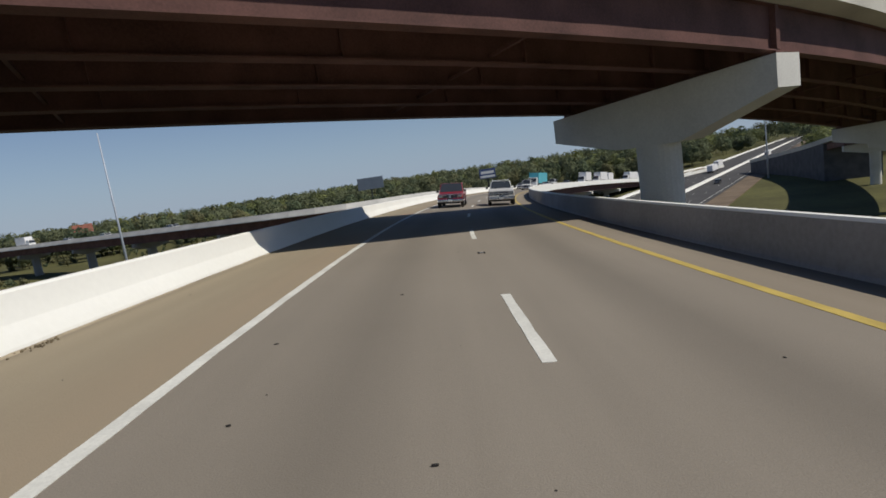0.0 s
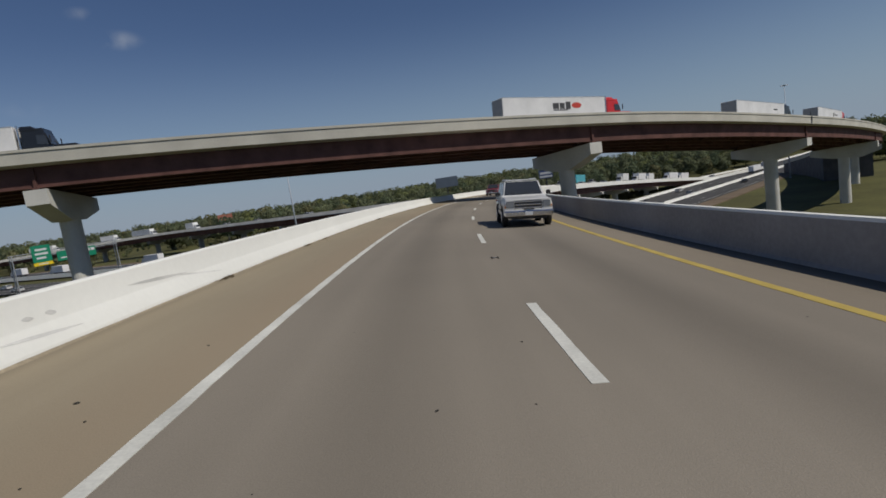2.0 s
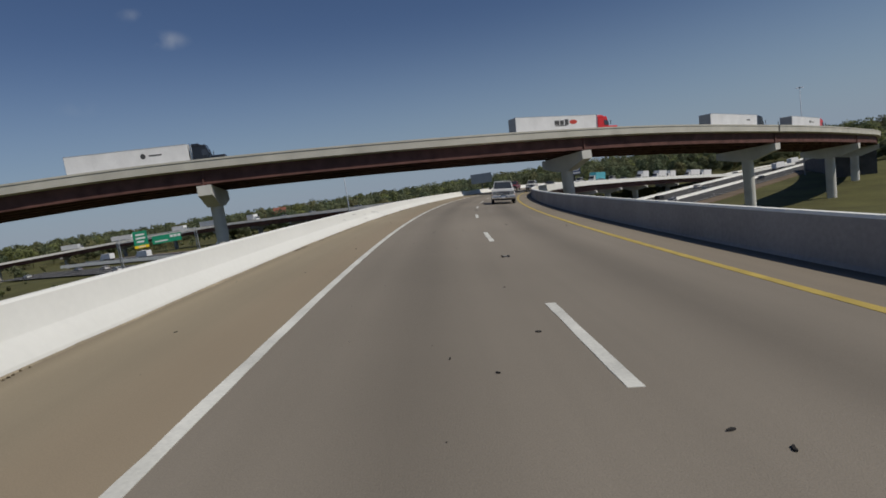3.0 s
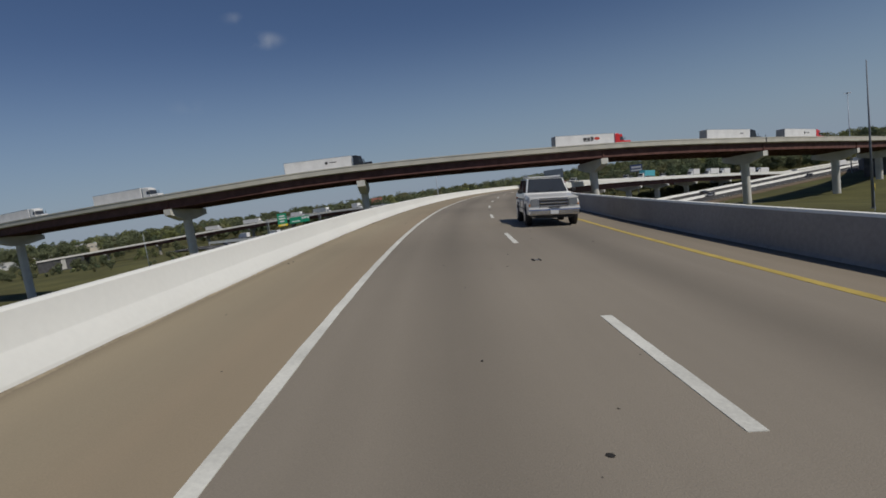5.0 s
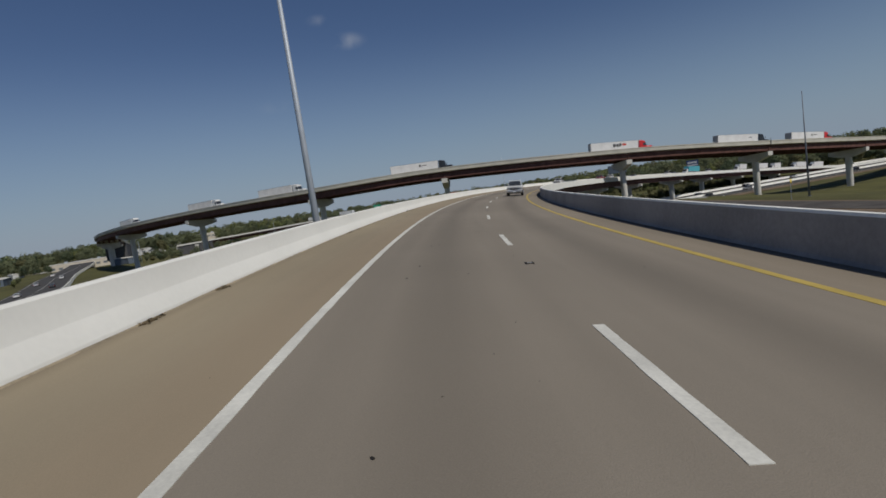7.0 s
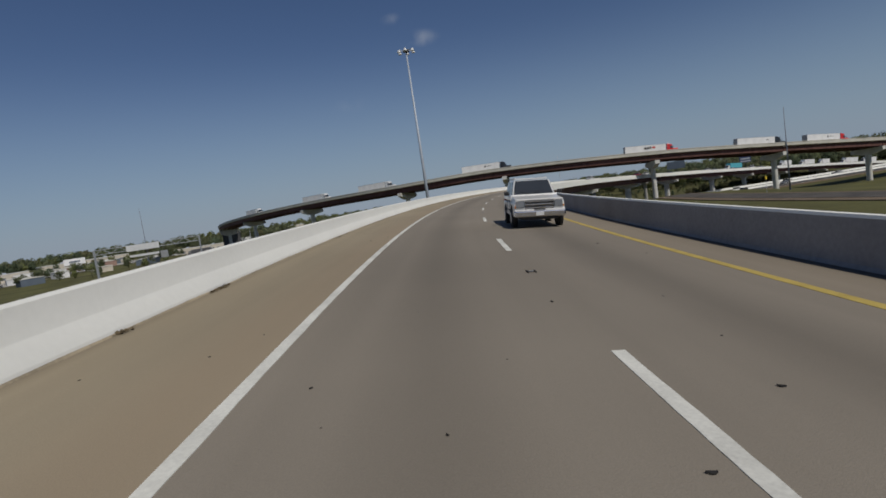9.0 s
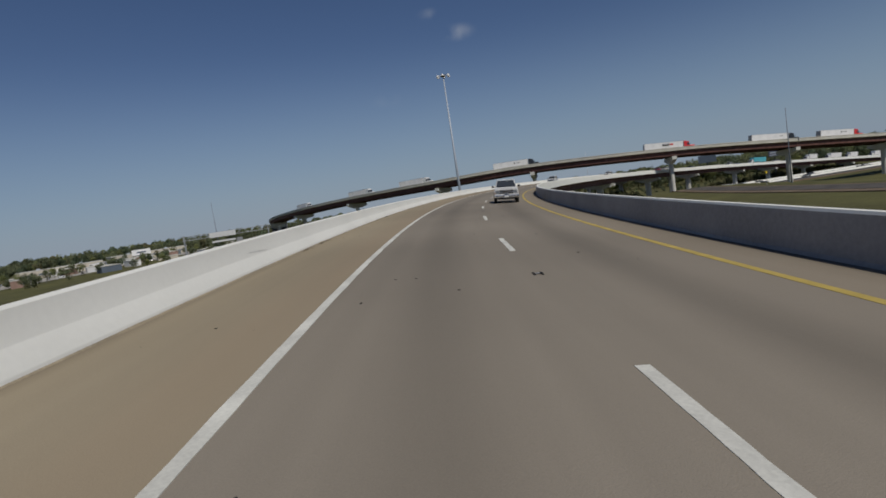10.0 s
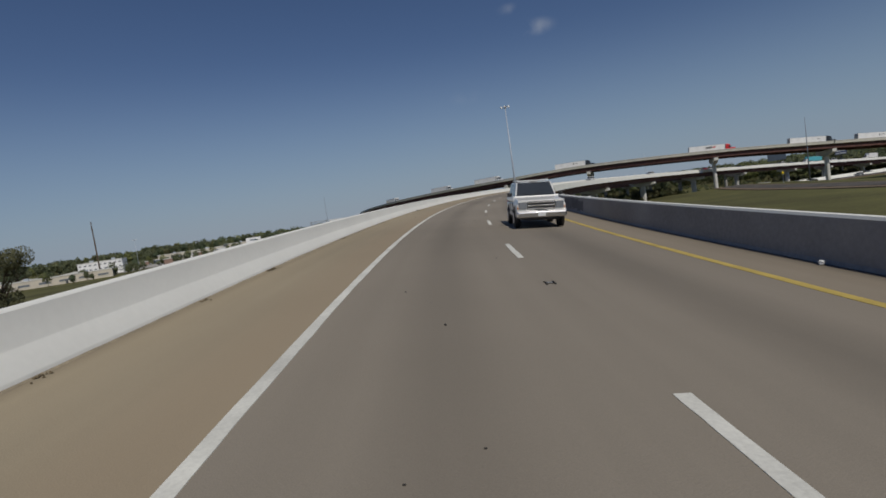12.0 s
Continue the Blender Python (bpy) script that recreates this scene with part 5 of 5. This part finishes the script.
def tree(x, y, h, label, seed, leaves=900, spread=0.42, size=0.5, low_=0.5):
    rnd = np.random.RandomState(seed)
    gz = ground_z(x, y)
    v = thing("tree", pose(x, y, gz), label, "tree")
    bm = bmesh.new()
    tube(bm, (0, 0, -0.3), (0.1, 0.1, h * 0.4), h * 0.022, h * 0.014, 9)
    lobes = []
    for i in range(14 if low_ > 0.4 else 26):
        a, k = rnd.uniform(0, 6.28), rnd.uniform(0.25, 0.5)
        st = Vector((0.1 * k, 0.1 * k, h * k * 0.8))
        en = Vector((math.cos(a) * h * spread * rnd.uniform(0.4, 0.95), math.sin(a) * h * spread * rnd.uniform(0.4, 0.95), h * rnd.uniform(low_, 0.93)))
        tube(bm, st, en, h * 0.009, h * 0.002, 6)
        for _ in range(3):
            e2 = en + Vector(rnd.uniform(-1, 1, 3)) * h * 0.11
            tube(bm, st.lerp(en, 0.6), e2, h * 0.004, h * 0.001, 5)
        lobes.append((*en, h * 0.13, h * 0.13, h * (0.10 if low_ > 0.4 else 0.14)))
    if low_ < 0.4:
        for i in range(16):
            a, k = 6.28 * i / 16, rnd.uniform(0.3, 1.0)
            lobes.append((math.cos(a) * h * spread * 0.75 * k, math.sin(a) * h * spread * 0.75 * k, h * rnd.uniform(0.08, 0.42), h * 0.14, h * 0.14, h * 0.13))
    part("trunk", bm, M["bark"], v, "bare brown limbs")
    me = tri_mesh("crown", foliage(rnd, lobes, leaves, size, (1.12, 1.0, 1.0) if low_ < 0.4 else None))
    me.materials.append(M["leaf"])
    c = new("crown", me)
    c.parent = v
    return v


tree(-6, -249.6, 13.0, "bushy roadside tree with dull spring leaves and bare limbs", 7, 17000, 0.46, 0.30, 0.10)
tree(-316, -221, 17, "half-bare tree beside the low warehouse", 8, 2000, 0.42, 0.8)
tree(-290, -236, 16, "small leafing tree by the roadside", 9, 1800, 0.42, 0.8)
utility_pole(-308.6, -177.8, 24.0, "tall dark wooden utility pole with a crossarm", 0.55)

# ---------------------------------------------------------------- loose bits on the ramp
bm = bmesh.new()
for s0, s1, z0, z1, w in ((35.8, 37.9, 0.18, 0.40, 0.03), (37.3, 39.3, 0.37, 0.47, 0.05), (40.7, 42.2, 0.17, 0.25, 0.035), (41.0, 41.2, 0.42, 0.45, 0.06), (41.4, 41.6, 0.43, 0.45, 0.05), (43.4, 44.6, 0.55, 0.60, 0.05), (46.0, 46.9, 0.42, 0.46, 0.04), (118.0, 119.6, 0.40, 0.47, 0.035), (226.0, 227.4, 0.36, 0.44, 0.035)):
    row = []
    for i in range(9):
        f = i / 8
        z, hw_ = z0 + (z1 - z0) * f, w * (0.15 + math.sin(math.pi * f)) * 0.5
        pair = []
        for q in (z - hw_, z + hw_):
            back = 0.012 + (q - 0.075) * 0.596 if q < 0.315 else 0.155 + (q - 0.315) * 0.4 if q < 0.34 else 0.165 + (q - 0.34) * 0.12
            pair.append(bm.verts.new(ramp(s0 + (s1 - s0) * f, IN_L - back + 0.005, q)))
        row.append(pair)
    for a, b in zip(row, row[1:]):
        bm.faces.new((a[0], a[1], b[1], b[0]))
tagged(link("tyre_scuff", bm, M["scuff"]), "grey tyre scuffs smeared along the white barrier", "scuff mark", kind="stuff")


def lane_marker(s, o):
    """Cast-iron casting of a ploughable lane marker: two rails, two webs and a small reflector."""
    v = thing("lane_marker", ramp_axes(s, o, 0.004), "dark cast-iron lane marker casting set in the concrete", "lane marker", "lane marker castings")
    for sd in (-1, 1):
        bm = prism(bmesh.new(), [(-0.165, 0.0), (0.165, 0.0), (0.13, 0.012), (0.05, 0.017), (-0.05, 0.017), (-0.13, 0.012)], 0.032, Matrix.Translation((sd * 0.075, 0, 0)) @ Matrix.Rotation(math.pi / 2, 4, "Z"))
        part("rail", bm, M["debris"], v)
        part("web", boxed(0, sd * 0.05, 0.004, 0.13, 0.03, 0.009, 0.002), M["debris"], v)
    part("reflector", boxed(0, 0, 0.008, 0.10, 0.05, 0.012, 0.003), M["grey_door"], v, "small grey reflector lens")
    return v


for k in range(-2, 12):
    lane_marker(35.2 + 24.38 * k, 1.97)

# soot on the inner barrier, with ragged ends
rng = random.Random(8)
bm = bmesh.new()
for i in range(15):
    s0 = 251.8 + i * 0.46
    top = 0.885 - rng.uniform(0, 0.10) - 0.25 * abs(i - 7) / 7 * rng.random()
    low_ = 0.10 + rng.uniform(0.0, 0.15)
    quad = [bm.verts.new(ramp(q, IN_R + 0.02 + 0.08 * (z - 0.08) / 0.79 - 0.004, z)) for q, z in ((s0, low_), (s0 + 0.46, low_), (s0 + 0.46, top), (s0, top))]
    bm.faces.new(quad)
tagged(link("soot_stain", bm, M["soot"]), "dark soot stain on the grey inner barrier", "stain", kind="stuff")

# dust drifted into the angle along the outer barrier's foot
bm = bmesh.new()
rows_ = []
for i in range(1350):
    s0 = -30 + i * 0.25
    w = 0.03 + 0.05 * max(0.0, noise.noise(Vector((s0 * 0.35, 0.0, 4.0)))) + 0.035 * max(0.0, noise.noise(Vector((s0 * 2.1, 3.0, 1.0))))
    rows_.append([bm.verts.new(ramp(s0, IN_L - 0.004, 0.012 + w * 0.30)), bm.verts.new(ramp(s0, IN_L + w * 0.5, 0.010)), bm.verts.new(ramp(s0, IN_L + w, 0.002))])
for r0, r1 in zip(rows_, rows_[1:]):
    for j in range(2):
        bm.faces.new((r0[j], r1[j], r1[j + 1], r0[j + 1]))
tagged(link("road_dust", bm, M["dust"]), "brown dust drifted along the white barrier's foot", "dust", kind="stuff")


def drift(s, length, seed):
    """A heap of leaves, twigs and rubber shreds caught at the barrier's foot."""
    rnd = random.Random(seed)
    bm = bmesh.new()
    for _ in range(int(60 * length) + 14):
        m_ = ramp_axes(s + rnd.gauss(0, length * 0.3), IN_L + 0.02 + abs(rnd.gauss(0, 0.05)), rnd.uniform(0.004, 0.035)) @ Euler((rnd.uniform(-0.7, 0.7), rnd.uniform(-0.7, 0.7), rnd.uniform(0, 6.3))).to_matrix().to_4x4()
        bmesh.ops.create_cone(bm, cap_ends=True, segments=5, radius1=rnd.uniform(0.012, 0.04), radius2=0.006, depth=0.012, matrix=m_)
    for _ in range(3):
        a = ramp(s + rnd.gauss(0, length * 0.35), IN_L + rnd.uniform(0.03, 0.14), 0.02)
        tube(bm, a, a + Vector((rnd.uniform(-0.2, 0.2), rnd.uniform(-0.2, 0.2), 0.015)), 0.007, 0.003, 5)
    tagged(link("litter_drift", bm, M["litter"]), "heap of dead leaves and twigs at the barrier's foot", "leaf litter", "litter at the barrier")


for i, (s0, ln_) in enumerate(((12.6, 0.7), (28.9, 0.5), (35.9, 0.7), (116.3, 0.5), (125.2, 0.35), (126.7, 1.0), (158.2, 0.4), (160.8, 0.6), (205.8, 0.8), (209.1, 0.4), (240.3, 0.6), (241.1, 0.4), (275.2, 0.5))):
    drift(s0, ln_, 60 + i)


def scrap(s, o, size, seed):
    """A torn shred of tyre tread lying on the concrete: a bent, ragged strip."""
    rnd = random.Random(seed)
    bm = bmesh.new()
    base = ramp_axes(s, o, 0.003) @ Matrix.Rotation(rnd.uniform(0, 3.1), 4, "Z")
    n = 6
    lo, hi = [], []
    for i in range(n):
        f = i / (n - 1) - 0.5
        w = size * rnd.uniform(0.22, 0.42) * (1.2 - 1.4 * abs(f))
        bend, z = size * 0.5 * f * f * rnd.uniform(0.6, 1.4), size * 0.25 * abs(f) * rnd.uniform(0.2, 1.0)
        lo.append([bm.verts.new(base @ Vector((f * size * 1.6, bend + sd * w, z))) for sd in (-1, 1)])
        hi.append([bm.verts.new(base @ Vector((f * size * 1.6, bend + sd * w * 0.85, z + 0.012))) for sd in (-1, 1)])
    for i in range(n - 1):
        bm.faces.new((hi[i][0], hi[i + 1][0], hi[i + 1][1], hi[i][1]))
        bm.faces.new((lo[i][1], lo[i + 1][1], lo[i + 1][0], lo[i][0]))
        for j in (0, 1):
            bm.faces.new((lo[i][j], lo[i + 1][j], hi[i + 1][j], hi[i][j]))
    for i in (0, n - 1):
        bm.faces.new((lo[i][0], hi[i][0], hi[i][1], lo[i][1]))
    bmesh.ops.recalc_face_normals(bm, faces=bm.faces)
    tagged(link("tyre_scrap", bm, M["debris"]), "torn black shred of tyre tread on the road", "tyre scrap", "tyre scraps on the road")


for i, (s0, o, size) in enumerate(((-3.2, 0.84, 0.05), (-4.0, -0.75, 0.04), (67.6, 0.87, 0.05), (69.0, 2.27, 0.07), (69.3, 2.50, 0.08), (67.1, 0.44, 0.04), (141.0, 0.11, 0.07), (140.9, 0.72, 0.10), (141.1, 1.61, 0.06), (208.7, 1.80, 0.08), (232.0, -1.13, 0.06), (281.6, 0.08, 0.06), (246.8, -0.78, 0.07), (248.5, -0.29, 0.05), (248.3, 0.21, 0.05), (248.8, -0.98, 0.05), (212.3, 2.89, 0.07), (213.5, 1.70, 0.07), (211.7, -1.05, 0.04), (212.8, 0.17, 0.03))):
    scrap(s0, o, size * 0.62, 200 + i)
bm = bmesh.new()
bmesh.ops.create_icosphere(bm, subdivisions=2, radius=0.055, matrix=Matrix.Translation((0, 0, 0.045)))
for q in bm.verts:
    q.co += Vector(noise.noise_vector(q.co * 32)) * 0.022
    q.co.z = max(q.co.z, 0.002)
tagged(link("paper_scrap", bm, M["pale"]), "crumpled white paper scrap beside the inner barrier", "litter").matrix_basis = ramp_axes(278.7, 7.0)
rng = random.Random(21)
bm = bmesh.new()
for i in range(520):
    s = rng.uniform(-40, 300)
    o = rng.choice((rng.uniform(-1.6, 5.5), rng.uniform(-1.2, 2.0), rng.uniform(-4.1, -1.9)))
    r = rng.choice((0.007, 0.009, 0.012, 0.015, 0.02, 0.028)) * rng.uniform(0.7, 1.3)
    m_ = ramp_axes(s, o, 0.004) @ Matrix.Rotation(rng.uniform(0, 3.1), 4, "Z") @ Matrix.Diagonal((rng.uniform(0.6, 1.6), rng.uniform(0.6, 1.4), 0.25, 1))
    bmesh.ops.create_icosphere(bm, subdivisions=1, radius=r, matrix=m_)
tagged(link("road_grit", bm, M["debris"]), "scattered dark tyre scraps and grit on the road", "road debris", kind="stuff")
bm = bmesh.new()
for i in range(26):
    s0 = rng.uniform(-20, 300)
    wide = rng.uniform(0.08, 0.32)
    for _ in range(rng.randint(10, 34)):
        s, o = s0 + rng.gauss(0, wide), IN_L + abs(rng.gauss(0, 0.06)) + 0.02
        m_ = ramp_axes(s, o, 0.012) @ Euler((rng.uniform(-0.4, 0.4), rng.uniform(-0.4, 0.4), rng.uniform(0, 6.3))).to_matrix().to_4x4()
        bmesh.ops.create_cone(bm, cap_ends=True, segments=5, radius1=rng.uniform(0.012, 0.03), radius2=0.008, depth=0.014, matrix=m_)
tagged(link("leaf_litter", bm, M["litter"]), "brown leaf litter gathered at the barrier's foot", "leaf litter", kind="stuff")
